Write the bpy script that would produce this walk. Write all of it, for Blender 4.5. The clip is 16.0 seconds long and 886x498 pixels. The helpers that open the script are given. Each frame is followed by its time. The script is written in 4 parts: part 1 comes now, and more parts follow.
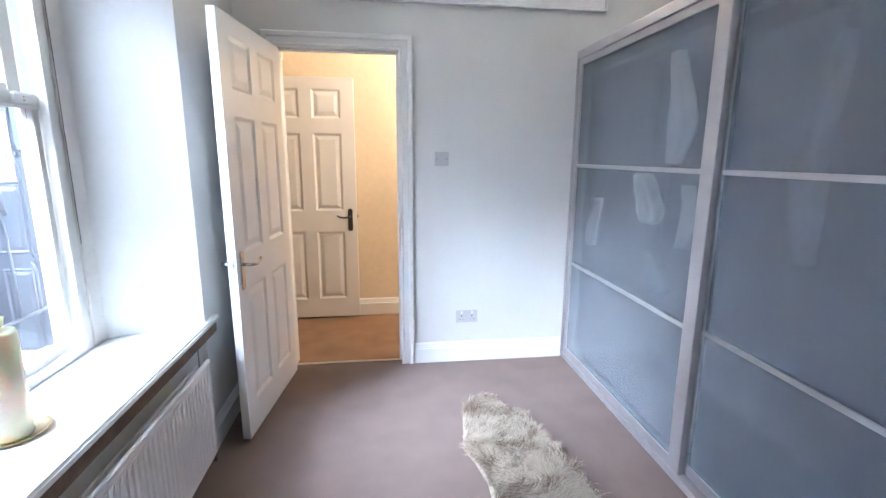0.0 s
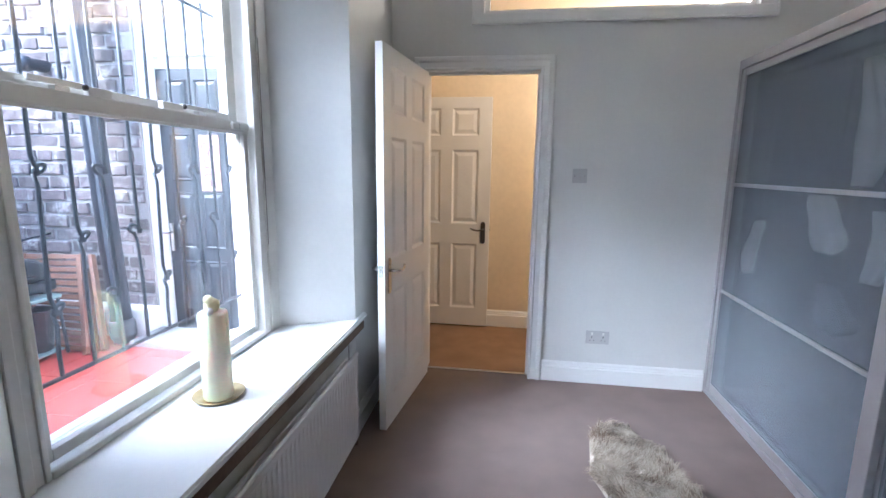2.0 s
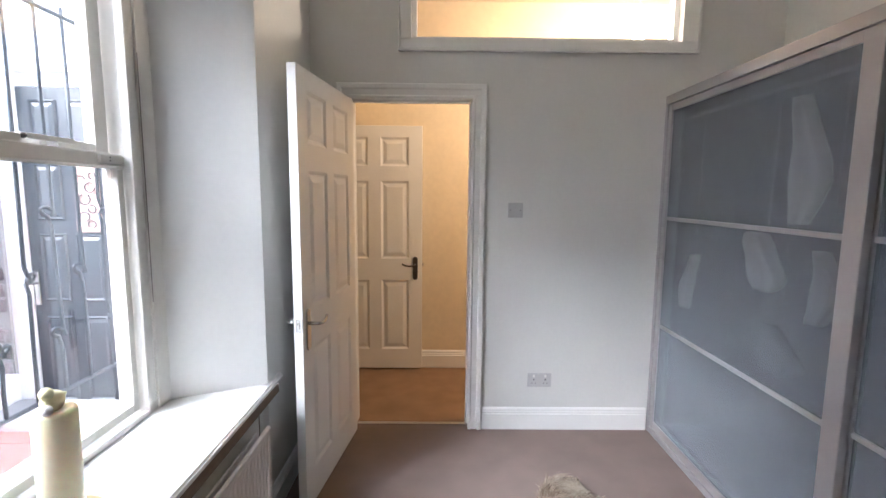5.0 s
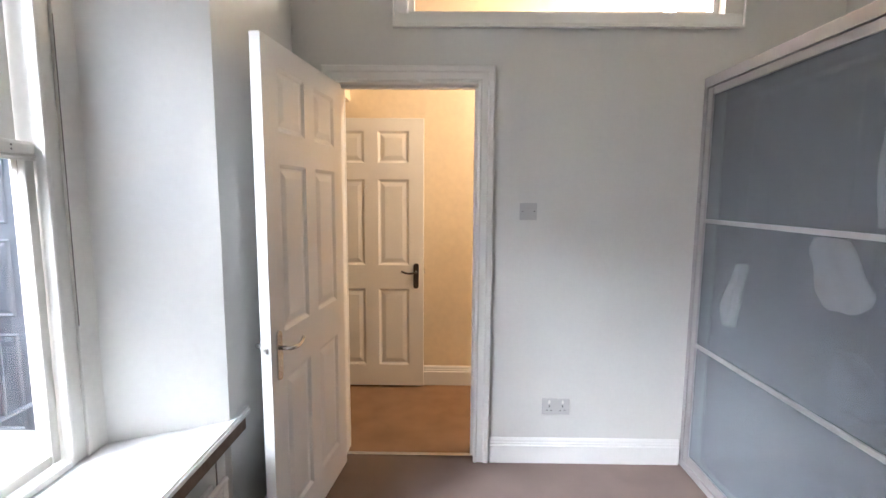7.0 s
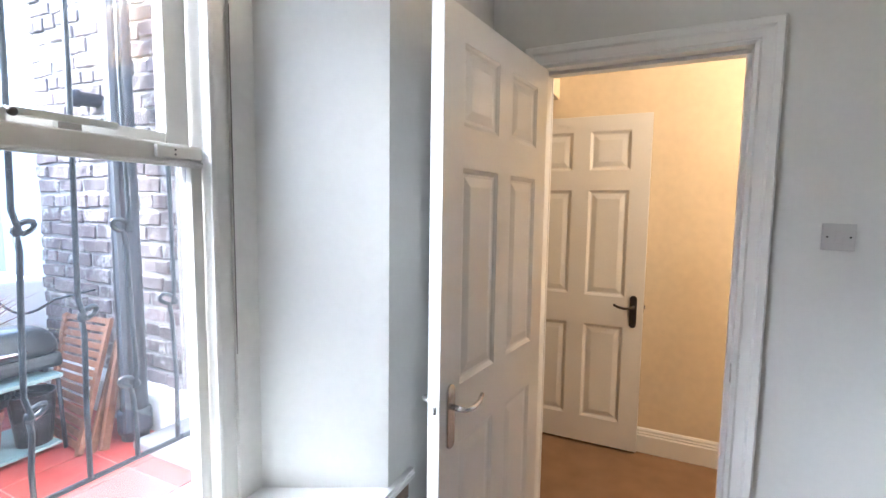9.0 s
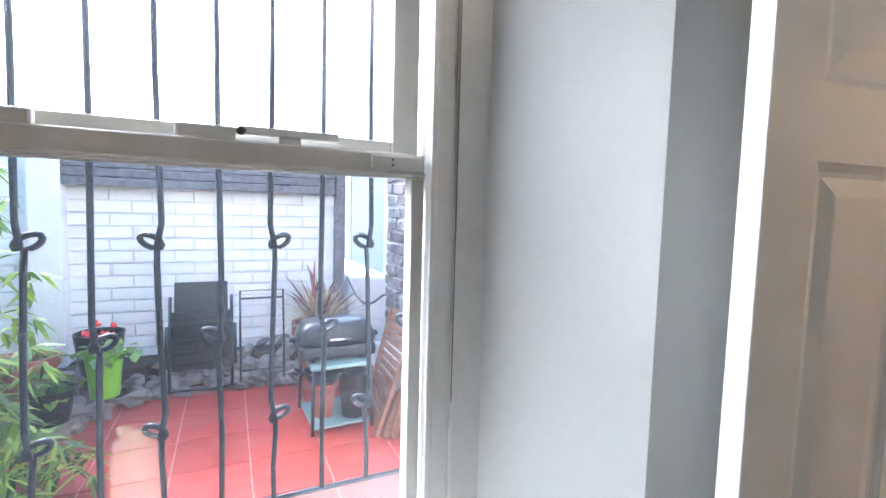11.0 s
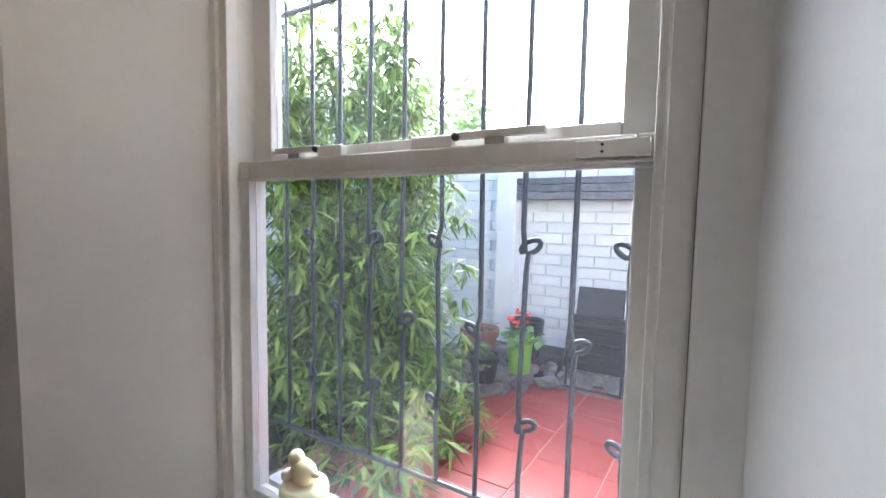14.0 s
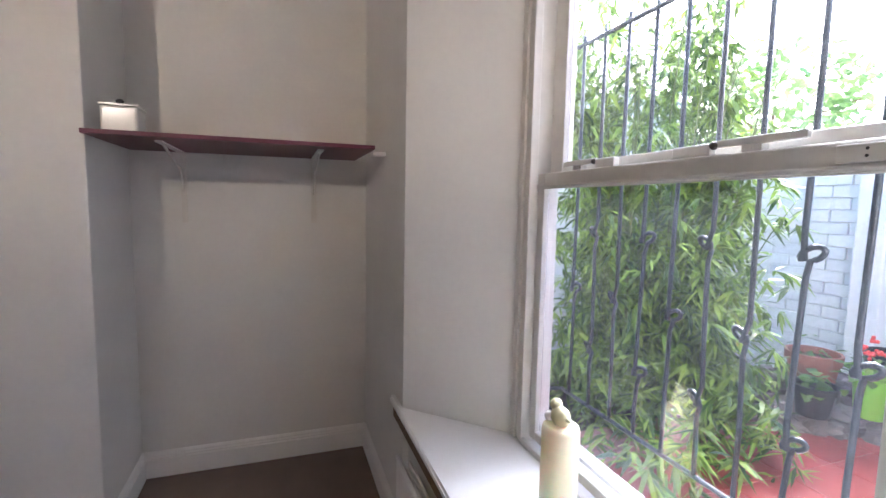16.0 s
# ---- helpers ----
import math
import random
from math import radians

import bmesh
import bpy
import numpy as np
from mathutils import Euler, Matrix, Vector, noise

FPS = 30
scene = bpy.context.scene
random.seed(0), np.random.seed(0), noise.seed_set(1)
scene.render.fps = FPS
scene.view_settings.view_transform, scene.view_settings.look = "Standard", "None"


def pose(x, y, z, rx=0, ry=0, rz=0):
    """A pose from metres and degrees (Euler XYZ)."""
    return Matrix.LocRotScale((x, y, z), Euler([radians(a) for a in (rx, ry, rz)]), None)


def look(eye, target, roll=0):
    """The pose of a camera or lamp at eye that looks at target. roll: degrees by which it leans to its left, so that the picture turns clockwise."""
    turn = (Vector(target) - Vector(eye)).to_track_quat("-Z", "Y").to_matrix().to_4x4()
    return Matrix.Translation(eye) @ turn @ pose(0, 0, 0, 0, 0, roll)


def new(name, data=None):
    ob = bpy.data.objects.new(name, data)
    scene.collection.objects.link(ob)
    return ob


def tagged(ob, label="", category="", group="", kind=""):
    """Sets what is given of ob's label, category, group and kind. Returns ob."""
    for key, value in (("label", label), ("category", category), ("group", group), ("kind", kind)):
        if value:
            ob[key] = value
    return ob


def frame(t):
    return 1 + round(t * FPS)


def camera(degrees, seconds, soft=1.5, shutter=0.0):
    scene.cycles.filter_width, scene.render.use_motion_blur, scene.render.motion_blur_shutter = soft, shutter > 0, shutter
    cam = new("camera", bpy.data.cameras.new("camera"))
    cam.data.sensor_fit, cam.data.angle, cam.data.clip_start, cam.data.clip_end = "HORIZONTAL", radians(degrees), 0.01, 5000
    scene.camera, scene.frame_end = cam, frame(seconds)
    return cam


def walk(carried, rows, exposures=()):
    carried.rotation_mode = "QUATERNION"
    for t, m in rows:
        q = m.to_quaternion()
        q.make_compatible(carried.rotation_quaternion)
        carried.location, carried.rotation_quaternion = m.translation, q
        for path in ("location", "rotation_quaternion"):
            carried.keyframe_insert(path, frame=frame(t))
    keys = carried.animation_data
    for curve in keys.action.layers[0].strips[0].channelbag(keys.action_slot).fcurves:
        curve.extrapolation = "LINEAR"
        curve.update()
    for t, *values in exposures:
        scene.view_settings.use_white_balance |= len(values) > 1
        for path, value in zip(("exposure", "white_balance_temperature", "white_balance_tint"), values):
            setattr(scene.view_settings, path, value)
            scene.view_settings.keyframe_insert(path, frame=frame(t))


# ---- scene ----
cam = camera(87.7, 16.0)
PATH = [
    (0, (0.308, 0.046, 1.387), (0.561, 1.991, 0.993), 0.3),
    (0.5, (0.272, 0.031, 1.385), (0.375, 1.992, 1.005), 0.2),
    (1, (0.246, 0.016, 1.392), (0.19, 1.981, 1.024), 0.5),
    (1.5, (0.242, -0.003, 1.401), (0.061, 1.956, 1.043), 0.7),
    (2, (0.245, -0.018, 1.408), (-0.029, 1.933, 1.063), 0.7),
    (2.5, (0.264, -0.003, 1.428), (-0.044, 1.945, 1.093), 0.7),
    (3, (0.291, 0.009, 1.452), (-0.023, 1.957, 1.124), 0.7),
    (3.5, (0.297, 0.024, 1.457), (0.012, 1.981, 1.154), 0.6),
    (4, (0.281, 0.087, 1.468), (0.07, 2.056, 1.187), 0.6),
    (4.5, (0.251, 0.167, 1.458), (0.156, 2.149, 1.211), 0.5),
    (5, (0.231, 0.244, 1.462), (0.245, 2.23, 1.226), 0.5),
    (7.5, (0.277, 0.729, 1.44), (0.214, 2.716, 1.215), 0.3),
    (8, (0.257, 0.864, 1.432), (-0.059, 2.828, 1.228), 0.3),
    (8.5, (0.207, 0.982, 1.437), (-0.345, 2.897, 1.26), 0.5),
    (9, (0.167, 1.098, 1.448), (-0.69, 2.896, 1.27), 0.8),
    (9.5, (0.172, 1.214, 1.423), (-0.989, 2.837, 1.286), 0.4),
    (10, (0.13, 1.298, 1.459), (-1.293, 2.696, 1.316), 1.1),
    (12.5, (-0.011, 1.844, 1.471), (-1.999, 1.662, 1.351), 0.6),
    (13, (-0.036, 1.921, 1.469), (-1.962, 1.391, 1.354), 0.5),
    (13.5, (-0.072, 1.966, 1.454), (-1.901, 1.167, 1.331), 0.7),
    (14, (-0.116, 1.997, 1.461), (-1.805, 0.936, 1.309), 1.0),
    (14.5, (-0.131, 2.041, 1.468), (-1.673, 0.784, 1.268), 0.9),
    (15, (-0.121, 2.122, 1.472), (-1.429, 0.623, 1.27), 0.5),
    (15.5, (-0.091, 2.19, 1.484), (-1.092, 0.47, 1.276), 0.4),
    (16, (-0.051, 2.263, 1.479), (-0.711, 0.385, 1.287), 1.1),
]
walk(cam, [(t, look(eye, target, roll)) for t, eye, target, roll in PATH],
     [(0, 4.1, 4750, 10), (0.5, 3.9, 4750, 10), (3.5, 3.2, 5000, 10), (5, 3.35, 5350, 12), (7.5, 3.65, 5350, 11), (10, 3.6, 5100, 9), (12.5, 3.0, 5350, 11), (14.5, 3.2, 5400, 13), (16, 3.4, 5400, 17)])

# ---- light ----
world = bpy.data.worlds.new("world")
scene.world = world
world.use_nodes = True
sky = world.node_tree.nodes.new("ShaderNodeTexSky")
sky.sky_type, sky.sun_disc = "NISHITA", False
sky.sun_elevation, sky.sun_rotation = radians(37.7), radians(239)
sky.air_density, sky.dust_density = 1.0, 4.0
world.node_tree.links.new(sky.outputs[0], world.node_tree.nodes["Background"].inputs[0])
world.node_tree.nodes["Background"].inputs[1].default_value = 0.15
sun = new("sun", bpy.data.lights.new("sun", "SUN"))
sun.data.energy, sun.data.angle, sun.data.color = 1.05, radians(30), (1, 0.98, 0.95)
sun.matrix_world = look((-6.0, -3.6, 5.4), (0, 0, 0))
bulb_light = new("bulb_light", bpy.data.lights.new("bulb_light", "POINT"))
bulb_light.data.energy, bulb_light.data.color, bulb_light.data.shadow_soft_size = 3.9, (1, 0.78, 0.60), 0.035
bulb_light.location = (1.50, 3.35, 2.47)


# ---- materials ----
def mat(name, color, rough=0.6, metal=0.0, vary=0.08, scale=6.0, bump=0.0, fine=60.0, spec=0.5, tint=None, rand=0.0, trans=0.0):
    """Principled paint, stone or metal with two scales of variation and a fine relief."""
    m = bpy.data.materials.new(name)
    m.use_nodes = True
    nt = m.node_tree
    b = nt.nodes["Principled BSDF"]
    b.inputs["Roughness"].default_value = rough
    b.inputs["Metallic"].default_value = metal
    b.inputs["Specular IOR Level"].default_value = spec
    b.inputs["Transmission Weight"].default_value = trans
    co = nt.nodes.new("ShaderNodeTexCoord")
    n1 = nt.nodes.new("ShaderNodeTexNoise")
    n1.inputs["Scale"].default_value, n1.inputs["Detail"].default_value = scale, 5
    n2 = nt.nodes.new("ShaderNodeTexNoise")
    n2.inputs["Scale"].default_value, n2.inputs["Detail"].default_value = fine, 3
    nt.links.new(co.outputs["Object"], n1.inputs["Vector"])
    nt.links.new(co.outputs["Object"], n2.inputs["Vector"])
    mix = nt.nodes.new("ShaderNodeMix")
    mix.data_type = "FLOAT"
    mix.inputs[0].default_value = 0.4
    nt.links.new(n1.outputs["Fac"], mix.inputs[2])
    nt.links.new(n2.outputs["Fac"], mix.inputs[3])
    ramp = nt.nodes.new("ShaderNodeMix")
    ramp.data_type = "RGBA"
    second = tint or tuple(max(0, c * (1 - vary * 3)) for c in color)
    ramp.inputs[6].default_value = (*second, 1)
    ramp.inputs[7].default_value = (*color, 1)
    rng = nt.nodes.new("ShaderNodeMapRange")
    rng.inputs[1].default_value, rng.inputs[2].default_value = 0.3, 0.62
    nt.links.new(mix.outputs[0], rng.inputs[0])
    nt.links.new(rng.outputs[0], ramp.inputs[0])
    last = ramp.outputs[2]
    if rand:
        info = nt.nodes.new("ShaderNodeObjectInfo")
        hsv = nt.nodes.new("ShaderNodeHueSaturation")
        r2 = nt.nodes.new("ShaderNodeMapRange")
        r2.inputs[3].default_value, r2.inputs[4].default_value = 1 - rand, 1 + rand
        nt.links.new(info.outputs["Random"], r2.inputs[0])
        nt.links.new(r2.outputs[0], hsv.inputs["Value"])
        nt.links.new(last, hsv.inputs["Color"])
        last = hsv.outputs["Color"]
    nt.links.new(last, b.inputs["Base Color"])
    if bump:
        bp = nt.nodes.new("ShaderNodeBump")
        bp.inputs["Strength"].default_value, bp.inputs["Distance"].default_value = 0.6, bump
        nt.links.new(mix.outputs[0], bp.inputs["Height"])
        nt.links.new(bp.outputs["Normal"], b.inputs["Normal"])
    return m


def bloom(m, color, low, high, scale):
    """Patches of another colour, lime or soot, over a material, by place."""
    nt = m.node_tree
    b = nt.nodes["Principled BSDF"]
    old = b.inputs["Base Color"].links[0].from_socket
    co, no, rg, mx = (nt.nodes.new("ShaderNode" + k) for k in ("NewGeometry", "TexNoise", "MapRange", "Mix"))
    no.inputs["Scale"].default_value, no.inputs["Detail"].default_value, no.inputs["Roughness"].default_value = scale, 8, 0.7
    rg.inputs[1].default_value, rg.inputs[2].default_value = low, high
    mx.data_type = "RGBA"
    mx.inputs[7].default_value = (*color, 1)
    nt.links.new(co.outputs["Position"], no.inputs["Vector"])
    nt.links.new(no.outputs["Fac"], rg.inputs[0])
    nt.links.new(rg.outputs[0], mx.inputs[0])
    nt.links.new(old, mx.inputs[6])
    nt.links.new(mx.outputs[2], b.inputs["Base Color"])


def leafy(name, dark, light):
    m = mat(name, light, 0.45, vary=0.1, scale=3)
    nt = m.node_tree
    b = nt.nodes["Principled BSDF"]
    geo = nt.nodes.new("ShaderNodeNewGeometry")
    mx = nt.nodes.new("ShaderNodeMix")
    mx.data_type = "RGBA"
    mx.inputs[6].default_value, mx.inputs[7].default_value = (*dark, 1), (*light, 1)
    nt.links.new(geo.outputs["Random Per Island"], mx.inputs[0])
    nt.links.new(mx.outputs[2], b.inputs["Base Color"])
    tr = nt.nodes.new("ShaderNodeBsdfTranslucent")
    nt.links.new(mx.outputs[2], tr.inputs[0])
    ms = nt.nodes.new("ShaderNodeMixShader")
    ms.inputs[0].default_value = 0.35
    nt.links.new(b.outputs[0], ms.inputs[1])
    nt.links.new(tr.outputs[0], ms.inputs[2])
    nt.links.new(ms.outputs[0], nt.nodes["Material Output"].inputs[0])
    return m


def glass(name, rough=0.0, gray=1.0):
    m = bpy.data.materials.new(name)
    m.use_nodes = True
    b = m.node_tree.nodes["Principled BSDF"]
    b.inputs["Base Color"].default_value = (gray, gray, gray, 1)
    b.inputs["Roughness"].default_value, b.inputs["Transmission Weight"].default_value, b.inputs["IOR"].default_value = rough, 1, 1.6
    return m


M_WALL = mat("wall_paint", (0.67, 0.66, 0.625), 0.62, vary=0.02, scale=2.5, bump=0.0012, fine=45)
M_HALL = mat("hall_paint", (0.76, 0.64, 0.45), 0.7, vary=0.04, scale=2, bump=0.002, fine=25)
M_CEIL = mat("ceiling_paint", (0.62, 0.62, 0.60), 0.8, vary=0.02)
M_GLOSS = mat("gloss_paint", (0.80, 0.79, 0.76), 0.28, vary=0.015, scale=5, bump=0.0004, fine=80)
M_SASH = mat("sash_paint", (0.64, 0.62, 0.57), 0.32, vary=0.03, scale=9, bump=0.0008, fine=50)
M_EDGE = mat("old_paint_line", (0.22, 0.20, 0.18), 0.8)
M_CARPET = mat("beige_carpet", (0.235, 0.18, 0.152), 0.95, vary=0.06, scale=5, bump=0.004, fine=420, spec=0.1)
M_HCARPET = mat("tan_carpet", (0.27, 0.17, 0.10), 0.95, vary=0.08, scale=6, bump=0.004, fine=380, spec=0.1)
M_WOODRAW = mat("bare_board", (0.17, 0.11, 0.075), 0.7, vary=0.12, scale=20)
M_CHROME = mat("chrome", (0.68, 0.67, 0.66), 0.26, 1.0, vary=0.05)
M_BRONZE = mat("dark_bronze", (0.10, 0.085, 0.075), 0.35, 0.8, vary=0.1)
M_ALU = mat("silver_frame", (0.40, 0.375, 0.37), 0.36, 0.35, vary=0.02)
M_PANEL = mat("frosted_panel", (0.29, 0.32, 0.355), 0.26, vary=0.02, scale=1.5, spec=0.9)
nt_ = M_PANEL.node_tree
mx_, tp_ = nt_.nodes.new("ShaderNodeMixShader"), nt_.nodes.new("ShaderNodeBsdfRefraction")
tp_.inputs["Color"].default_value, mx_.inputs[0].default_value = (0.95, 0.97, 0.99, 1), 0.66
tp_.inputs["Roughness"].default_value, tp_.inputs["IOR"].default_value = 0.25, 1.2
nt_.links.new(nt_.nodes["Principled BSDF"].outputs[0], mx_.inputs[1])
nt_.links.new(tp_.outputs[0], mx_.inputs[2])
nt_.links.new(mx_.outputs[0], nt_.nodes["Material Output"].inputs[0])
M_INSIDE = mat("dark_inner_board", (0.11, 0.10, 0.10), 0.8, vary=0.1, scale=3)
M_CLOTH = mat("white_cotton", (0.52, 0.48, 0.44), 0.9, vary=0.05, scale=8)
M_CLOTH2 = mat("grey_cotton", (0.20, 0.195, 0.20), 0.9, vary=0.08, scale=8)
M_PLASTIC = mat("grey_plastic", (0.50, 0.49, 0.48), 0.35, vary=0.02)
M_DARK = mat("dark_slot", (0.03, 0.03, 0.03), 0.6)
M_RAD = mat("radiator_enamel", (0.80, 0.79, 0.77), 0.3, vary=0.01)
M_WAX = mat("candle_wax", (0.84, 0.81, 0.56), 0.4, vary=0.03, scale=12)
M_WAX.node_tree.nodes["Principled BSDF"].inputs["Subsurface Weight"].default_value = 0.3
M_YWAX = mat("yellow_wax", (0.88, 0.82, 0.50), 0.45, vary=0.05, scale=20)
M_BRASS = mat("brass", (0.50, 0.40, 0.20), 0.35, 0.9, vary=0.1)
M_IRON = mat("black_iron", (0.025, 0.035, 0.045), 0.40, 0.0, spec=0.4, vary=0.15, scale=30, bump=0.002)
M_BRICK = mat("weathered_brick", (0.17, 0.142, 0.14), 0.9, vary=0.2, scale=9, bump=0.012, fine=55, tint=(0.06, 0.054, 0.06), rand=0.45)
M_MORTAR = mat("mortar", (0.30, 0.295, 0.285), 0.95, vary=0.12, scale=14, bump=0.010, fine=90, tint=(0.26, 0.25, 0.24))
bloom(M_BRICK, (0.33, 0.32, 0.31), 0.53, 0.64, 11)
M_WBRICK = mat("whitewashed_brick", (0.84, 0.85, 0.84), 0.85, vary=0.06, scale=5, bump=0.012, fine=38, tint=(0.66, 0.67, 0.65), rand=0.05)
M_WMORTAR = mat("whitewashed_mortar", (0.82, 0.83, 0.82), 0.9, vary=0.1, scale=7, bump=0.01, fine=40, tint=(0.64, 0.65, 0.63))
M_WHITEOUT = mat("outdoor_white", (0.80, 0.80, 0.79), 0.6, vary=0.05, scale=6, bump=0.002)
M_TILE = mat("red_painted_tile", (0.38, 0.06, 0.045), 0.38, vary=0.08, scale=9, bump=0.002, fine=60, tint=(0.34, 0.05, 0.035), rand=0.10)
M_JOINT = mat("tile_joint", (0.62, 0.30, 0.25), 0.6, vary=0.2, scale=30)
M_SOIL = mat("soil", (0.06, 0.045, 0.035), 0.95, vary=0.2, scale=15, bump=0.01)
M_ROCK = mat("rock", (0.27, 0.245, 0.215), 0.85, vary=0.2, scale=16, bump=0.01, tint=(0.14, 0.12, 0.11), rand=0.4)
M_TERRA = mat("terracotta", (0.36, 0.14, 0.09), 0.75, vary=0.12, scale=12, bump=0.002)
M_LIME = mat("lime_plastic", (0.20, 0.50, 0.03), 0.4, vary=0.03)
M_BLACKP = mat("black_plastic", (0.014, 0.019, 0.023), 0.28, vary=0.1, spec=0.35)
M_GREENT = mat("green_grey_enamel", (0.22, 0.33, 0.31), 0.35, vary=0.06)
M_TEAK = mat("teak", (0.25, 0.11, 0.055), 0.6, vary=0.15, scale=20, bump=0.001)
M_DOORX = mat("black_door_paint", (0.045, 0.055, 0.065), 0.4, vary=0.1, scale=10, bump=0.001)
M_PIPE = mat("painted_pipe", (0.05, 0.06, 0.075), 0.42, vary=0.12, scale=10, bump=0.001)
M_SHELF = mat("plum_shelf_paint", (0.095, 0.009, 0.03), 0.5, vary=0.06, scale=8)
M_CERAMIC = mat("white_ceramic", (0.78, 0.76, 0.72), 0.15, vary=0.01)
M_LEAF = leafy("bamboo_leaf", (0.02, 0.075, 0.01), (0.38, 0.54, 0.08))
M_LEAF2 = leafy("shrub_leaf", (0.04, 0.12, 0.03), (0.22, 0.34, 0.07))
# leaf colours lightened so that the far tree looks sunlit and hazy
M_LEAF_SUNLIT = leafy("sunlit_pale_leaf", (0.16, 0.30, 0.08), (0.45, 0.62, 0.22))
M_PURPLE = leafy("purple_leaf", (0.10, 0.03, 0.04), (0.34, 0.16, 0.14))
M_STRAW = leafy("straw_leaf", (0.35, 0.28, 0.12), (0.62, 0.55, 0.32))
M_CULM = mat("bamboo_culm", (0.16, 0.20, 0.06), 0.5, vary=0.1)
M_RED = mat("red_petal", (0.75, 0.06, 0.05), 0.5, vary=0.05)
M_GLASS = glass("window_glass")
# a film of dust on the old panes; it also stands in for glare haze
nt_ = M_GLASS.node_tree
mx_, tl_, no_, rg_ = (nt_.nodes.new("ShaderNode" + k) for k in ("MixShader", "BsdfTranslucent", "TexNoise", "MapRange"))
tl_.inputs[0].default_value = (0.86, 0.92, 0.97, 1)
no_.inputs["Scale"].default_value, no_.inputs["Detail"].default_value = 2.2, 6
rg_.inputs[1].default_value, rg_.inputs[2].default_value, rg_.inputs[3].default_value, rg_.inputs[4].default_value = 0.30, 0.72, 0.001, 0.010
nt_.links.new(no_.outputs["Fac"], rg_.inputs[0])
# thicker towards the lower pane's bottom: dust plus the sill's painted-in reflection
co_, xyz_, low_, mul_, add_ = (nt_.nodes.new("ShaderNode" + k) for k in ("NewGeometry", "SeparateXYZ", "MapRange", "Math", "Math"))
low_.inputs[1].default_value, low_.inputs[2].default_value, low_.inputs[3].default_value, low_.inputs[4].default_value = 0.88, 0.69, 0.0, 0.026
mul_.operation, add_.operation = "MULTIPLY", "ADD"
nt_.links.new(co_.outputs["Position"], xyz_.inputs[0])
nt_.links.new(xyz_.outputs["Z"], low_.inputs[0])
nt_.links.new(co_.outputs["Position"], no_.inputs["Vector"])
nt_.links.new(low_.outputs[0], mul_.inputs[0])
nt_.links.new(no_.outputs["Fac"], mul_.inputs[1])
nt_.links.new(rg_.outputs[0], add_.inputs[0])
nt_.links.new(mul_.outputs[0], add_.inputs[1])
nt_.links.new(add_.outputs[0], mx_.inputs[0])
nt_.links.new(nt_.nodes["Principled BSDF"].outputs[0], mx_.inputs[1])
nt_.links.new(tl_.outputs[0], mx_.inputs[2])
nt_.links.new(mx_.outputs[0], nt_.nodes["Material Output"].inputs[0])
M_LEAD = mat("leaded_glass", (0.62, 0.42, 0.36), 0.2, vary=0.15, scale=22)
M_GREYHOUSE = mat("weathered_timber", (0.22, 0.22, 0.23), 0.85, vary=0.25, scale=20, bump=0.003, tint=(0.10, 0.10, 0.10))
M_FUR = mat("sheepskin_wool", (0.52, 0.44, 0.34), 0.9, vary=0.25, scale=9, fine=40, tint=(0.26, 0.20, 0.15), spec=0.15)


def bulb_mat():
    m = bpy.data.materials.new("lit_bulb")
    m.use_nodes = True
    b = m.node_tree.nodes["Principled BSDF"]
    b.inputs["Emission Color"].default_value = (1, 0.75, 0.42, 1)
    b.inputs["Emission Strength"].default_value = 30
    return m


M_BULB = bulb_mat()


# ---- mesh helpers ----
def part(name, bm, material, parent=None, label="", kind="", smooth=False, recalc=True):
    me = bpy.data.meshes.new(name)
    if recalc:
        bmesh.ops.recalc_face_normals(bm, faces=bm.faces)
    if smooth:
        for f in bm.faces:
            f.smooth = True
    bm.to_mesh(me)
    bm.free()
    me.materials.append(material)
    ob = new(name, me)
    if parent is not None:
        ob.parent = parent
    return tagged(ob, label=label, kind=kind)


def thing(name, loc=(0, 0, 0), rot=0, label="", category="", group="", kind=""):
    ob = new(name)
    ob.matrix_basis = pose(*loc, 0, 0, rot)
    ob.empty_display_size = 0.1
    return tagged(ob, label, category, group, kind)


def box(bm, x0, x1, y0, y1, z0, z1, bevel=0.0, m=None):
    vs = [bm.verts.new((x, y, z)) for x in (x0, x1) for y in (y0, y1) for z in (z0, z1)]
    fs = [bm.faces.new([vs[i] for i in q]) for q in ((0, 1, 3, 2), (4, 6, 7, 5), (0, 4, 5, 1), (2, 3, 7, 6), (0, 2, 6, 4), (1, 5, 7, 3))]
    if bevel:
        es = list({e for f in fs for e in f.edges})
        got = bmesh.ops.bevel(bm, geom=es, offset=bevel, segments=2, profile=0.6, affect="EDGES")
        vs = list({v for f in got["faces"] for v in f.verts} | {v for v in vs if v.is_valid})
    if m is not None:
        bmesh.ops.transform(bm, matrix=m, verts=[v for v in vs if v.is_valid])
    return bm


def boxed(*args, bevel=0.0):
    return box(bmesh.new(), *args, bevel=bevel)


def lathe(bm, prof, seg=24, m=None):
    """Turns the profile (radius, height) about z."""
    rings = []
    for r, z in prof:
        rings.append([bm.verts.new((r * math.cos(2 * math.pi * i / seg), r * math.sin(2 * math.pi * i / seg), z)) for i in range(seg)])
    for a, b in zip(rings, rings[1:]):
        for i in range(seg):
            bm.faces.new((a[i], a[(i + 1) % seg], b[(i + 1) % seg], b[i]))
    for ring in (rings[0], rings[-1]):
        bm.faces.new(ring)
    if m is not None:
        bmesh.ops.transform(bm, matrix=m, verts=[v for r in rings for v in r])
    return bm


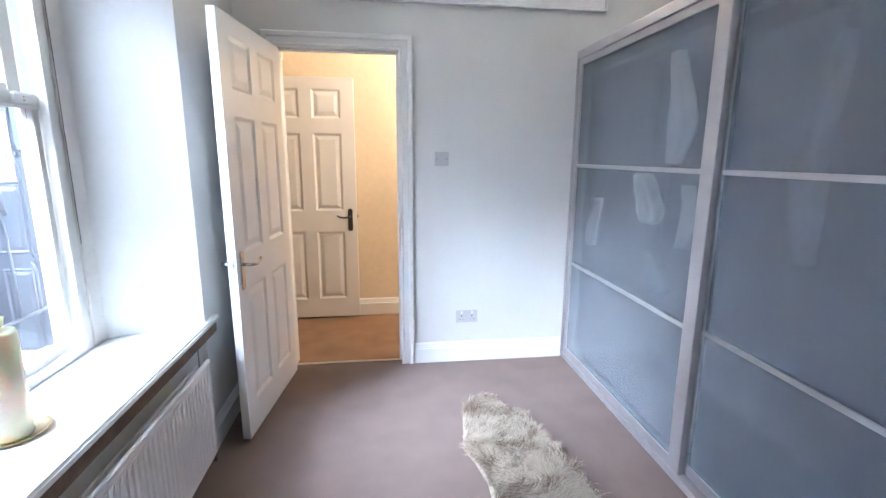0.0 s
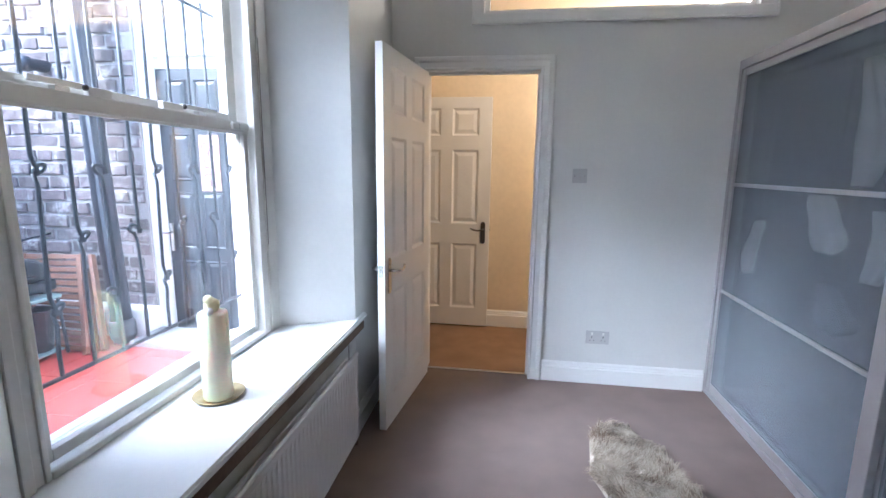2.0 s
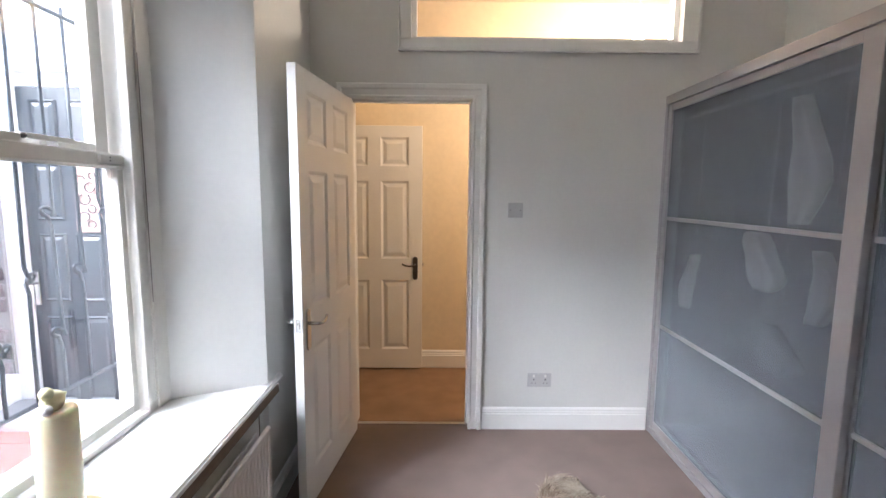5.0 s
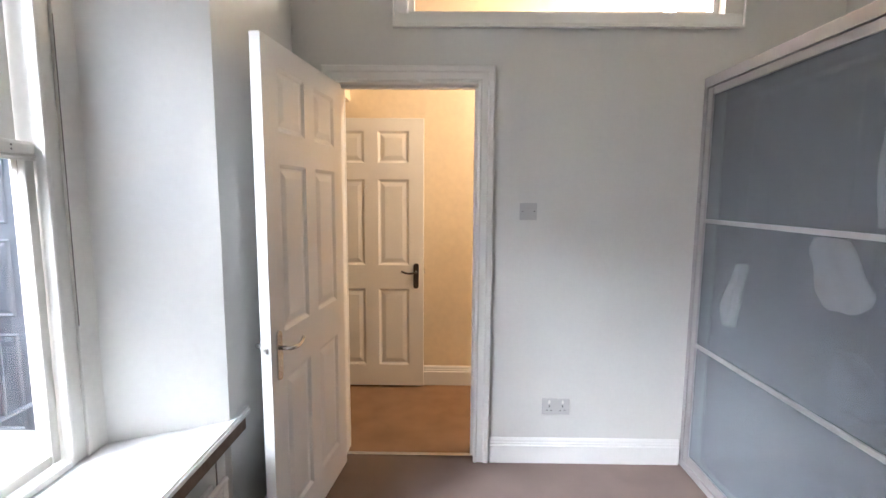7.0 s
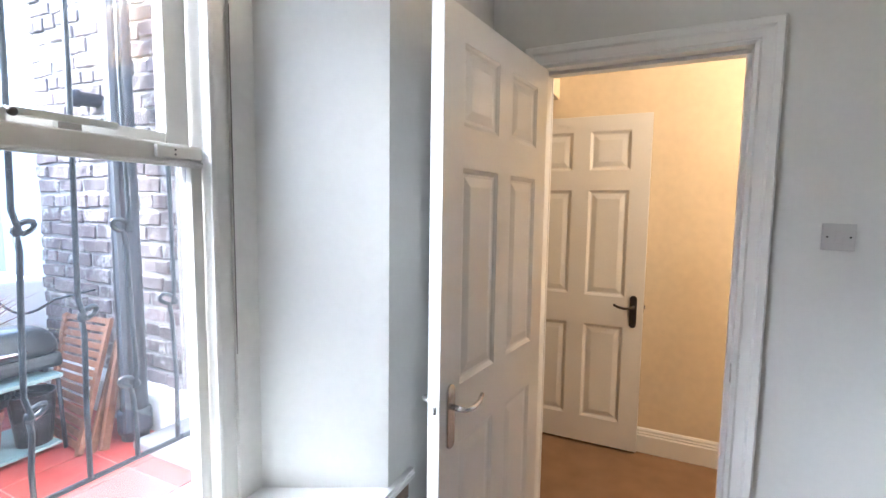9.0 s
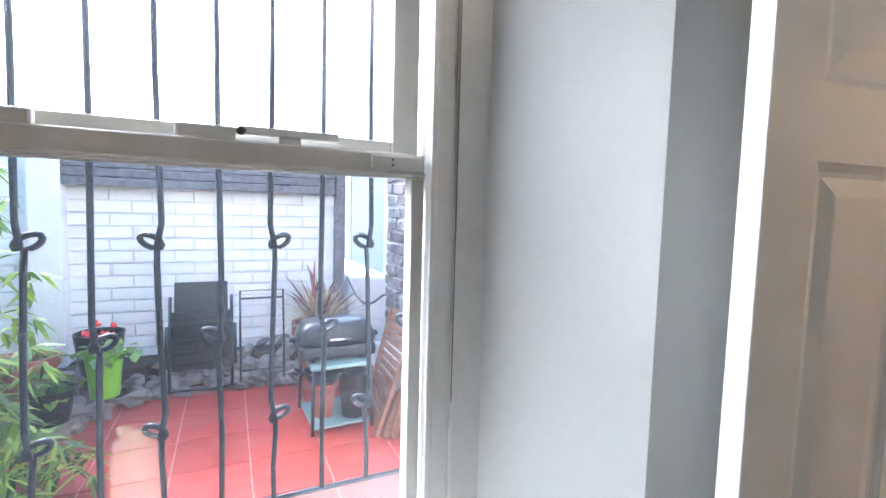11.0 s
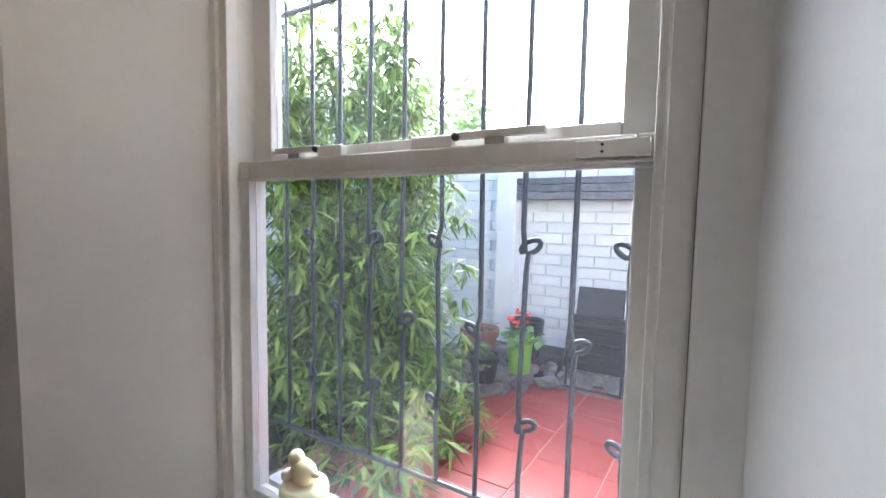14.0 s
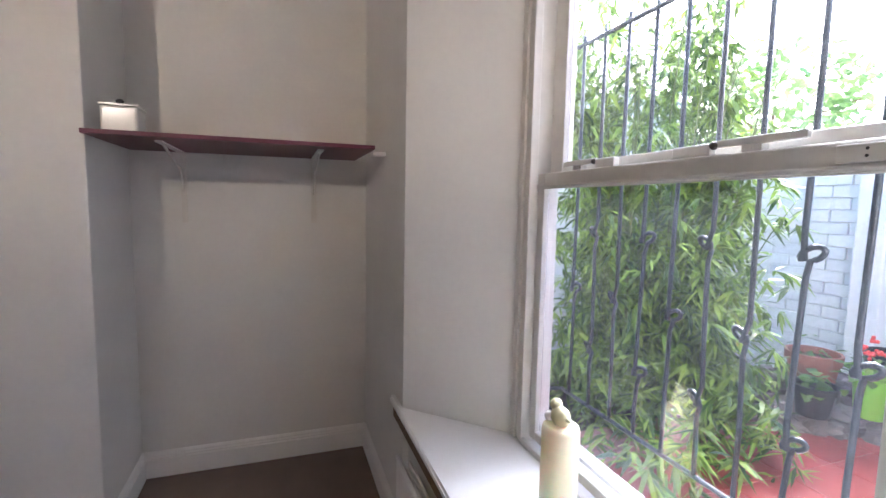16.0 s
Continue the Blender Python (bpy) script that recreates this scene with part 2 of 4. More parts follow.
def tube(bm, pts, r, seg=8, taper=1.0):
    pts = [Vector(p) for p in pts]
    rings = []
    up = None
    for i, p in enumerate(pts):
        d = (pts[min(i + 1, len(pts) - 1)] - pts[max(i - 1, 0)]).normalized()
        if up is None:
            up = d.orthogonal().normalized()
        up = (up - d * up.dot(d)).normalized()
        s = d.cross(up)
        rr = r * (1 + (taper - 1) * i / max(1, len(pts) - 1))
        rings.append([bm.verts.new(p + rr * (up * math.cos(2 * math.pi * k / seg) + s * math.sin(2 * math.pi * k / seg))) for k in range(seg)])
    for a, b in zip(rings, rings[1:]):
        for k in range(seg):
            bm.faces.new((a[k], a[(k + 1) % seg], b[(k + 1) % seg], b[k]))
    bm.faces.new(rings[0][::-1])
    bm.faces.new(rings[-1])
    return bm


def sweep(prof, path, bm=None, closed=False):
    """Sweeps a profile (out, up) along level path points (x, y, z) with out to the right of the way."""
    bm = bm or bmesh.new()
    rows = []
    for i, p in enumerate(path):
        p = Vector(p)
        a = (p - Vector(path[i - 1])).normalized() if i else (Vector(path[1]) - p).normalized()
        b = (Vector(path[i + 1]) - p).normalized() if i + 1 < len(path) else a
        d = (a + b).normalized()
        k = 1 / max(0.3, a.dot(d))
        side = Vector((d.y, -d.x, 0)) * k
        rows.append([bm.verts.new(p + side * o + Vector((0, 0, u))) for o, u in prof])
    for a, b in zip(rows, rows[1:]):
        for k in range(len(prof)):
            j = (k + 1) % len(prof)
            bm.faces.new((a[k], a[j], b[j], b[k]))
    bm.faces.new(rows[0])
    bm.faces.new(rows[-1][::-1])
    return bm


def prism(pts, z0, z1, bm=None):
    bm = bm or bmesh.new()
    lo = [bm.verts.new((x, y, z0)) for x, y in pts]
    hi = [bm.verts.new((x, y, z1)) for x, y in pts]
    n = len(pts)
    for i in range(n):
        bm.faces.new((lo[i], lo[(i + 1) % n], hi[(i + 1) % n], hi[i]))
    bm.faces.new(lo[::-1])
    bm.faces.new(hi)
    return bm


# ---- the room's shell ----
CEIL = 2.95
GROUND = 0.33
BACK = -0.45
part("floor", boxed(-0.56, 2.3, -0.6, 3.045, -0.1, 0), M_CARPET, kind="structure", label="beige pile carpet")
part("hall_floor", boxed(-1.6, 2.6, 3.055, 4.1, -0.1, 0), M_HCARPET, kind="structure", label="tan hall carpet")
part("threshold", boxed(-0.29, 0.415, 3.036, 3.064, 0.0005, 0.007, bevel=0.002), M_CHROME, kind="structure", label="metal door bar between the carpets")
part("ceiling", boxed(-0.6, 2.3, -0.6, 3.0, CEIL, CEIL + 0.1), M_CEIL, kind="structure")
part("hall_ceiling", boxed(-1.6, 2.6, 3.0, 4.2, CEIL, CEIL + 0.1), M_HALL, kind="structure")

# wall with the door and the high inner window
bm = bmesh.new()
OX0, OX1, OH = -0.30, 0.425, 2.02
TX0, TX1, TZ0, TZ1 = 0.06, 1.60, 2.335, 2.80
for q in ((-0.52, OX0, 0, CEIL), (OX0, OX1, OH, TZ0), (OX1, 2.2, 0, TZ0), (OX0, TX0, TZ0, CEIL), (TX1, 2.2, TZ0, CEIL), (TX0, TX1, TZ1, CEIL)):
    box(bm, q[0], q[1], 3.0, 3.11, q[2], q[3])
part("wall_north", bm, M_WALL, kind="structure", label="white painted wall with doorway")
bm = bmesh.new()
for q in ((-1.6, OX0, 0, CEIL), (OX0, OX1, OH, TZ0), (OX1, 2.6, 0, TZ0), (OX0, TX0, TZ0, CEIL), (TX1, 2.6, TZ0, CEIL), (TX0, TX1, TZ1, CEIL)):
    box(bm, q[0], q[1], 3.112, 3.12, q[2], q[3])
part("wall_hall_south", bm, M_HALL, kind="structure")
part("wall_hall_north", boxed(-1.6, 2.6, 4.03, 4.13, 0, CEIL), M_HALL, kind="structure", label="cream painted hall wall")
part("wall_hall_east", boxed(2.5, 2.6, 3.12, 4.03, 0, CEIL), M_HALL, kind="structure")
part("wall_hall_west", boxed(-1.6, -1.5, 3.12, 4.03, 0, CEIL), M_HALL, kind="structure")
part("hall_bulkhead", boxed(-0.75, -0.45, 3.75, 4.03, 2.12, CEIL, bevel=0.004), M_HALL, kind="structure")

# window wall with splayed reveals
WIN_Z0, WIN_Z1 = 0.63, 2.40
FX = -0.86
north_pier = [(-0.52, 2.19), (FX, 2.02), (FX, 1.955), (-1.0, 1.955), (-1.0, 3.11), (-0.52, 3.11)]
south_pier = [(-0.52, 0.46), (-0.52, -0.6), (-1.0, -0.6), (-1.0, 0.79), (FX, 0.799)]
part("wall_west_pier_n", prism(north_pier, 0, CEIL), M_WALL, kind="structure", label="white plastered window reveal")
part("wall_west_pier_s", prism(south_pier, 0, CEIL), M_WALL, kind="structure", label="white plastered window reveal")
part("wall_west_lintel", prism([(-0.52, 0.46), (FX, 0.80), (-1.0, 0.82), (-1.0, 1.955), (FX, 2.02), (-0.52, 2.19)], WIN_Z1, CEIL), M_WALL, kind="structure")
part("wall_west_apron", boxed(-1.0, -0.54, 0.3, 2.3, 0, 0.598), M_WALL, kind="structure")
sill = prism([(-0.495, 0.32), (-0.495, 2.315), (-0.52, 2.315), (-0.52, 2.19), (-0.868, 2.016), (-0.868, 0.804), (-0.52, 0.46), (-0.52, 0.32)], 0.60, 0.63)
bmesh.ops.bevel(sill, geom=[e for e in sill.edges if all(v.co.x > -0.5 for v in e.verts)], offset=0.008, segments=3, affect="EDGES")
part("window_sill", sill, M_GLOSS, kind="structure", label="deep white gloss window sill")
part("sill_front_board", boxed(-0.539, -0.503, 0.36, 2.28, 0.555, 0.5985), M_WOODRAW, kind="structure", label="bare board edge under the sill")

# south alcove and chimney breast
part("wall_south", boxed(-0.52, 0.66, BACK - 0.12, BACK, 0, CEIL), M_WALL, kind="structure", label="white alcove wall")
part("chimney_breast", boxed(0.66, 2.2, BACK - 0.12, 0.10, 0, CEIL, bevel=0.006), M_WALL, kind="structure", label="painted chimney breast")
part("wall_east", boxed(2.2, 2.3, -0.6, 3.11, 0, CEIL), M_WALL, kind="structure")

# baseboards
SKIRT = [(0, 0), (0.018, 0), (0.018, 0.098), (0.012, 0.104), (0.014, 0.112), (0.010, 0.118), (0.010, 0.128), (0.004, 0.138), (0, 0.14)]
part("baseboard", sweep(SKIRT, [(0.503, 3.0, 0), (1.53, 3.0, 0)]), M_GLOSS, kind="structure", label="white moulded baseboard")
part("baseboard", sweep(SKIRT, [(-0.52, 2.03, 0), (-0.52, 3.0, 0), (-0.385, 3.0, 0)]), M_GLOSS, kind="structure")
part("baseboard", sweep(SKIRT, [(0.94, 0.10, 0), (0.66, 0.10, 0), (0.66, BACK, 0), (-0.52, BACK, 0), (-0.52, 0.33, 0)]), M_GLOSS, kind="structure")
HSK = [(o, u * 1.07) for o, u in SKIRT]
part("baseboard", sweep(HSK, [(0.0, 4.03, 0), (2.5, 4.03, 0)]), M_GLOSS, kind="structure", label="hall baseboard in gloss paint")
part("wall_joint", boxed(-0.5195, -0.5165, 2.075, 2.080, 0.14, 0.598), M_EDGE, kind="structure", label="panel joint beside the radiator")


# ---- door frames ----
def architrave(name, x0, x1, top, y, face, left=True):
    """Moulded frame round an opening, in three mitred lengths."""
    w = 0.085
    prof = [(0, 0), (0, 0.018), (0.012, 0.022), (0.02, 0.016), (0.05, 0.016), (0.058, 0.024), (0.078, 0.026), (w, 0.020), (w, 0)]
    bm = bmesh.new()
    path = [(x0, 0), (x0, top), (x1, top), (x1, 0)]
    rows = []
    for i, (x, z) in enumerate(path):
        row = []
        for o, d in prof:
            px = x - o if i < 2 else x + o
            pz = z + o if i in (1, 2) else z
            row.append(bm.verts.new((px, y - face * d, pz)))
        rows.append(row)
    for a, b in zip(rows, rows[1:]):
        for k in range(len(prof)):
            j = (k + 1) % len(prof)
            bm.faces.new((a[k], a[j], b[j], b[k]))
    return part(name, bm, M_GLOSS, kind="structure", label="white gloss door architrave")


architrave("architrave", OX0 + 0.012, OX1 - 0.012, OH - 0.012, 3.0, 1)
architrave("architrave_hall", OX0 + 0.012, OX1 - 0.012, OH - 0.012, 3.12, -1)
bm = bmesh.new()
box(bm, OX0, OX0 + 0.010, 3.001, 3.119, 0, OH - 0.011)
box(bm, OX1 - 0.010, OX1, 3.001, 3.119, 0, OH - 0.011)
box(bm, OX0, OX1, 3.001, 3.119, OH - 0.010, OH)
box(bm, OX1 - 0.024, OX1 - 0.0105, 3.045, 3.08, 0, OH - 0.024)
box(bm, OX0 + 0.0105, OX1 - 0.0245, 3.045, 3.08, OH - 0.024, OH - 0.0105)
part("door_lining", bm, M_GLOSS, kind="structure", label="white door lining with stops")
part("strike_plate", boxed(OX1 - 0.0122, OX1 - 0.0102, 3.012, 3.04, 0.83, 0.90), M_CHROME, kind="structure")

# inner high window
bm = bmesh.new()
w = 0.062
for q in ((TX0 - w, TX1 + 0.09, TZ0 - 0.05, TZ0), (TX0 - w, TX1 + 0.09, TZ1, TZ1 + 0.06), (TX0 - w, TX0, TZ0, TZ1), (TX1, TX1 + 0.09, TZ0, TZ1)):
    box(bm, q[0], q[1], 2.976, 2.9995, q[2], q[3], bevel=0.004)
for q in ((TX0 - w - .012, TX1 + 0.102, TZ0 - 0.062, TZ0 - 0.052), (TX0 - w - .012, TX0 - w - .002, TZ0 - 0.05, TZ1 + .06), (TX1 + 0.092, TX1 + .102, TZ0 - 0.05, TZ1 + .06)):
    box(bm, q[0], q[1], 2.970, 2.9995, q[2], q[3], bevel=0.003)
inner = thing("inner_window", label="high internal window with white frame", category="window", kind="structure")
part("window_frame", bm, M_GLOSS, inner)
bm = bmesh.new()
for q in ((TX0, TX1, TZ0, TZ0 + 0.03), (TX0, TX1, TZ1 - 0.03, TZ1), (TX0, TX0 + 0.03, TZ0 + .03, TZ1 - .03), (TX1 - 0.03, TX1, TZ0 + .03, TZ1 - .03)):
    box(bm, q[0], q[1], 3.03, 3.09, q[2], q[3], bevel=0.003)
part("glazing_bead", bm, M_GLOSS, inner)
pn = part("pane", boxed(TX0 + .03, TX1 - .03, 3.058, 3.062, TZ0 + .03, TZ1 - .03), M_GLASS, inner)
pn.visible_shadow = False


# ---- panelled doors ----
def round_plate(bm, cx, cz, w, hgt, y0, y1):
    """An upright plate with half-round ends and a softened rim."""
    rings = []
    for k, y in ((1.0, y0), (1.0, y0 + (y1 - y0) * 0.6), (0.90, y1)):
        rr, hh = w / 2 * k, hgt / 2 - w / 2
        rings.append([bm.verts.new((cx + rr * math.cos(a), y, cz + rr * math.sin(a) + (hh if i < 13 else -hh)))
                      for i, a in enumerate([math.pi * j / 12 for j in range(13)] + [math.pi + math.pi * j / 12 for j in range(13)])])
    for a, b in zip(rings, rings[1:]):
        for i in range(26):
            bm.faces.new((a[i], a[(i + 1) % 26], b[(i + 1) % 26], b[i]))
    bm.faces.new(rings[0])
    bm.faces.new(rings[-1])
    return bm


def panel_door(name, loc, rot, label, handle_mat, z_handle, hinge_side=-1):
    """A six-panel leaf, hinge at x = 0, latch at x = 0.762, thickness along +y."""
    W, H, T = 0.762, 1.981, 0.040
    d = thing(name, loc, rot, label, "door")
    cols = [(0.108, 0.330), (0.432, 0.654)]
    rows = [(0.165, 0.745), (0.925, 1.548), (1.668, 1.890)]
    bm = bmesh.new()
    xs = [0, cols[0][0], cols[0][1], cols[1][0], cols[1][1], W]
    zs = [0] + [v for r in rows for v in r] + [H]
    for i in range(5):
        for j in range(7):
            if i in (1, 3) and j in (1, 3, 5):
                continue
            box(bm, xs[i], xs[i + 1], 0, T, zs[j], zs[j + 1])
    bmesh.ops.remove_doubles(bm, verts=bm.verts, dist=0.0001)
    dead = [f for f in bm.faces if any(g is not f and (g.calc_center_median() - f.calc_center_median()).length < 0.0005 for v in f.verts for g in v.link_faces)]
    bmesh.ops.delete(bm, geom=dead, context="FACES")
    bmesh.ops.bevel(bm, geom=[e for e in bm.edges if len(e.link_faces) == 2 and e.calc_face_angle(0) > 1], offset=0.0015, segments=1, affect="EDGES")
    leaf = part("leaf", bm, M_GLOSS, d)
    for a, b in cols:
        for c, e in rows:
            pb = bmesh.new()
            steps = [(0, 0.0015), (0.006, 0.004), (0.012, 0.008), (0.020, 0.009), (0.030, 0.0065), (0.046, 0.003), (0.050, 0.0025)]
            for side in (0, 1):
                rings = []
                for o, dep in steps:
                    y = dep if side == 0 else T - dep
                    rings.append([pb.verts.new(p) for p in ((a + o, y, c + o), (b - o, y, c + o), (b - o, y, e - o), (a + o, y, e - o))])
                for r, s in zip(rings, rings[1:]):
                    for k in range(4):
                        pb.faces.new((r[k], r[(k + 1) % 4], s[(k + 1) % 4], s[k]))
                pb.faces.new(rings[-1])
            part("panel", pb, M_GLOSS, d)
    for side in (0, 1):
        s, y0 = (-1, 0.0) if side == 0 else (1, T)
        h = bmesh.new()
        round_plate(h, W - 0.055, z_handle, 0.040, 0.19, y0, y0 + s * 0.007)
        hp = part("handle_plate", h, handle_mat, d, "long lever backplate", smooth=False)
        l = bmesh.new()
        tube(l, [(W - 0.055, y0 + s * 0.004, z_handle + .03), (W - 0.055, y0 + s * 0.045, z_handle + .03), (W - 0.062, y0 + s * 0.052, z_handle + .03),
                 (W - 0.10, y0 + s * 0.054, z_handle + 0.024), (W - 0.135, y0 + s * 0.054, z_handle + 0.030), (W - 0.160, y0 + s * 0.050, z_handle + 0.042)], 0.0085, 10, 0.8)
        part("lever", l, handle_mat, hp, smooth=True)
    part("latch_plate", boxed(W, W + 0.0015, 0.008, 0.032, z_handle + 0.0, z_handle + 0.06), M_CHROME, d)
    part("latch_bolt", boxed(W + 0.0016, W + 0.010, 0.014, 0.026, z_handle + 0.02, z_handle + 0.04, bevel=0.002), M_CHROME, d)
    for z in (0.2, 1.75):
        hb = bmesh.new()
        lathe(hb, [(0.006, z), (0.006, z + 0.075)], 10, pose(-0.004, 0.004 if hinge_side < 0 else T - 0.004, 0))
        part("hinge", hb, M_CHROME, d, smooth=True)
    return d


panel_door("bedroom_door", (-0.311, 2.962, 0.010), math.degrees(math.atan2(-0.746, -0.090)), "white six-panel bedroom door standing open into the room", M_CHROME, 0.845)
panel_door("hall_door", (-0.675, 3.965, 0.014), 0, "white six-panel door folded open against the hall wall", M_BRONZE, 0.845)


# ---- switch and socket ----
def wall_plate(name, x, z, w, h, label, cat):
    t = thing(name, (x, 3.0, z), 0, label, cat)
    part("plate", boxed(-w / 2, w / 2, -0.009, 0, -h / 2, h / 2, bevel=0.003), M_PLASTIC, t)
    return t


sw = wall_plate("light_switch", 0.680, 1.371, 0.088, 0.088, "grey metal light switch on the white wall", "light switch")
part("rocker", boxed(-0.011, 0.011, -0.013, -0.009, -0.016, 0.016, bevel=0.002), M_PLASTIC, sw)
for sx in (-0.03, 0.03):
    part("screw", lathe(bmesh.new(), [(0.003, 0), (0.003, 0.002), (0.001, 0.003)], 8, pose(sx, -0.009, 0, 90)), M_DARK, sw)
so = wall_plate("wall_socket", 0.857, 0.320, 0.148, 0.088, "grey double wall socket above the baseboard", "wall socket")
for sx in (-0.036, 0.036):
    part("socket_switch", boxed(sx - 0.006, sx + 0.006, -0.012, -0.009, 0.018, 0.036, bevel=0.0015), M_CERAMIC, so)
    pins = bmesh.new()
    box(pins, sx - 0.003, sx + 0.003, -0.0098, -0.0085, -0.002, 0.008)
    box(pins, sx - 0.015, sx - 0.008, -0.0098, -0.0085, -0.022, -0.018)
    box(pins, sx + 0.008, sx + 0.015, -0.0098, -0.0085, -0.022, -0.018)
    part("pin_holes", pins, M_DARK, so)


# ---- wardrobe ----
wd = thing("sliding_wardrobe", (1.54, 0, 0), 0, "tall sliding wardrobe with silver frames and frosted blue-grey glass", "wardrobe")
part("end_panel", boxed(0.0, 0.64, 2.972, 2.998, 0, 2.035), M_ALU, wd)
part("end_panel", boxed(0.0, 0.64, 0.30, 0.325, 0, 2.035), M_ALU, wd)
part("top_track", boxed(-0.002, 0.10, 0.326, 2.971, 1.985, 2.035, bevel=0.003), M_ALU, wd)
part("bottom_track", boxed(0.0, 0.10, 0.326, 2.971, 0.0005, 0.035, bevel=0.003), M_ALU, wd)
part("top_board", boxed(0.101, 0.64, 0.326, 2.971, 2.0, 2.02), M_INSIDE, wd)
part("back_panel", boxed(0.62, 0.64, 0.326, 2.971, 0.04, 1.99), M_INSIDE, wd)
part("floor_board", boxed(0.101, 0.619, 0.326, 2.971, 0.036, 0.054), M_INSIDE, wd)
for y_ in (0.3255, 2.9605):
    part("lining_board", boxed(0.101, 0.619, y_, y_ + 0.011, 0.055, 1.99), M_INSIDE, wd)


def slide_door(y0, y1, x, rails, wide=0.0):
    dr = new("door")
    dr.parent = wd
    dr.location = (x, 0, 0)
    for a, b in ((y0, y0 + 0.04 + wide), (y1 - 0.04, y1)):
        part("stile", boxed(0, 0.03, a, b, 0.036, 1.984, bevel=0.004), M_ALU, dr)
    y0 += wide
    for a, b in ((0.037, 0.085), (1.945, 1.983)):
        part("end_rail", boxed(0.002, 0.028, y0 + 0.041, y1 - 0.041, a, b, bevel=0.002), M_ALU, dr)
    zs = [0.085] + [v for r in rails for v in (r - 0.010, r + 0.010)] + [1.945]
    for r in rails:
        part("rail", boxed(0.001, 0.028, y0 + 0.041, y1 - 0.041, r - 0.010, r + 0.010, bevel=0.002), M_ALU, dr)
    for a, b in zip(zs[::2], zs[1::2]):
        gp = part("glass_panel", boxed(0.010, 0.018, y0 + 0.041, y1 - 0.041, a + 0.0005, b - 0.0005), M_PANEL, dr, "frosted blue-grey glass")
        gp.visible_shadow = False


slide_door(1.665, 2.970, 0.006, (0.690, 1.333), 0.035)
slide_door(0.33, 1.705, 0.042, (0.690, 1.333))


def garment(y0, y1, z0, z1, material, label, x=0.060, taper=0.35):
    """A soft folded garment that hangs behind the frosted glass."""
    g = thing("hanging_garment", (1.54 + x, (y0 + y1) / 2, z0), 0, label, "clothes", "clothes in the wardrobe")
    w, h = (y1 - y0) / 2, z1 - z0
    bm = bmesh.new()
    rows = []
    for i in range(13):
        u = i / 12
        k = w * (1 - taper * u ** 2) * (1 + 0.12 * math.sin(u * 9 + y0 * 9)) * (0.15 + 0.85 * math.sin(math.pi * (0.06 + 0.88 * u)) ** 0.5)
        rows.append([bm.verts.new(((0.020 + 0.012 * math.sin(a * 5 + u * 2)) * math.cos(a), k * math.sin(a) + 0.035 * math.sin(u * 4 + y0 * 5), h * u)) for a in [2 * math.pi * j / 24 for j in range(24)]])
    for a, b in zip(rows, rows[1:]):
        for j in range(24):
            bm.faces.new((a[j], a[(j + 1) % 24], b[(j + 1) % 24], b[j]))
    bm.faces.new(rows[0][::-1])
    bm.faces.new(rows[-1])
    part("cloth", bm, material, g, smooth=True)
    part("hook", tube(bmesh.new(), [(0.02, 0, h), (0.03, 0, max(h + 0.02, 1.90 - z0))], 0.002, 6), M_CHROME, g)


part("hanging_rail", tube(bmesh.new(), [(0.10, 0.33, 1.905), (0.10, 2.97, 1.905)], 0.012, 10), M_CHROME, wd, smooth=True)
garment(1.90, 2.10, 1.36, 1.84, M_CLOTH, "white shirt hanging behind the frosted glass")
garment(2.06, 2.30, 1.07, 1.31, M_CLOTH, "pale sleeve hanging behind the frosted glass", taper=0.1)
garment(1.78, 1.94, 1.00, 1.27, M_CLOTH, "white blouse hem behind the frosted glass")
garment(2.66, 2.78, 0.85, 1.15, M_CLOTH, "narrow white garment behind the frosted glass", taper=0.6)
garment(1.95, 2.22, 0.74, 0.93, M_CLOTH2, "grey folded garment low behind the frosted glass", 0.075)
garment(1.26, 1.40, 1.05, 1.75, M_CLOTH2, "long grey coat behind the frosted glass", 0.105)
garment(0.85, 1.02, 0.95, 1.70, M_CLOTH2, "long grey dress behind the frosted glass", 0.105)


# ---- radiator ----
rad = thing("radiator", (-0.455, 0, 0), 0, "white panel radiator under the window sill", "radiator")
bm = bmesh.new()
RY0, RY1, RZ0, RZ1 = 0.62, 2.03, 0.075, 0.515
n = 42
prof = []
for i in range(n):
    y = RY0 + 0.03 + (RY1 - RY0 - 0.06) * i / n
    s = (RY1 - RY0 - 0.06) / n
    prof += [(0.0, y), (0.0, y + s * 0.35), (-0.005, y + s * 0.55), (-0.005, y + s * 0.80)]
prof.append((0.0, RY1 - 0.03))
zz = [RZ0 + 0.02, RZ0 + 0.045, RZ1 - 0.06, RZ1 - 0.03]
cols_ = []
for k, z in enumerate(zz):
    f = 1 if k in (1, 2) else 0
    cols_.append([bm.verts.new((p[0] * f, p[1], z)) for p in prof])
for a, b in zip(cols_, cols_[1:]):
    for i in range(len(prof) - 1):
        bm.faces.new((a[i], a[i + 1], b[i + 1], b[i]))
part("front_panel", bm, M_RAD, rad)
bm = bmesh.new()
box(bm, -0.011, 0.0, RY0, RY0 + 0.03, RZ0, RZ1 - .008, bevel=0.003)
box(bm, -0.011, 0.0, RY1 - 0.03, RY1, RZ0, RZ1 - .008, bevel=0.003)
box(bm, -0.011, 0.0, RY0 + 0.031, RY1 - 0.031, RZ1 - 0.03, RZ1 - .008, bevel=0.002)
box(bm, -0.011, 0.0, RY0 + 0.031, RY1 - 0.031, RZ0, RZ0 + 0.02, bevel=0.002)
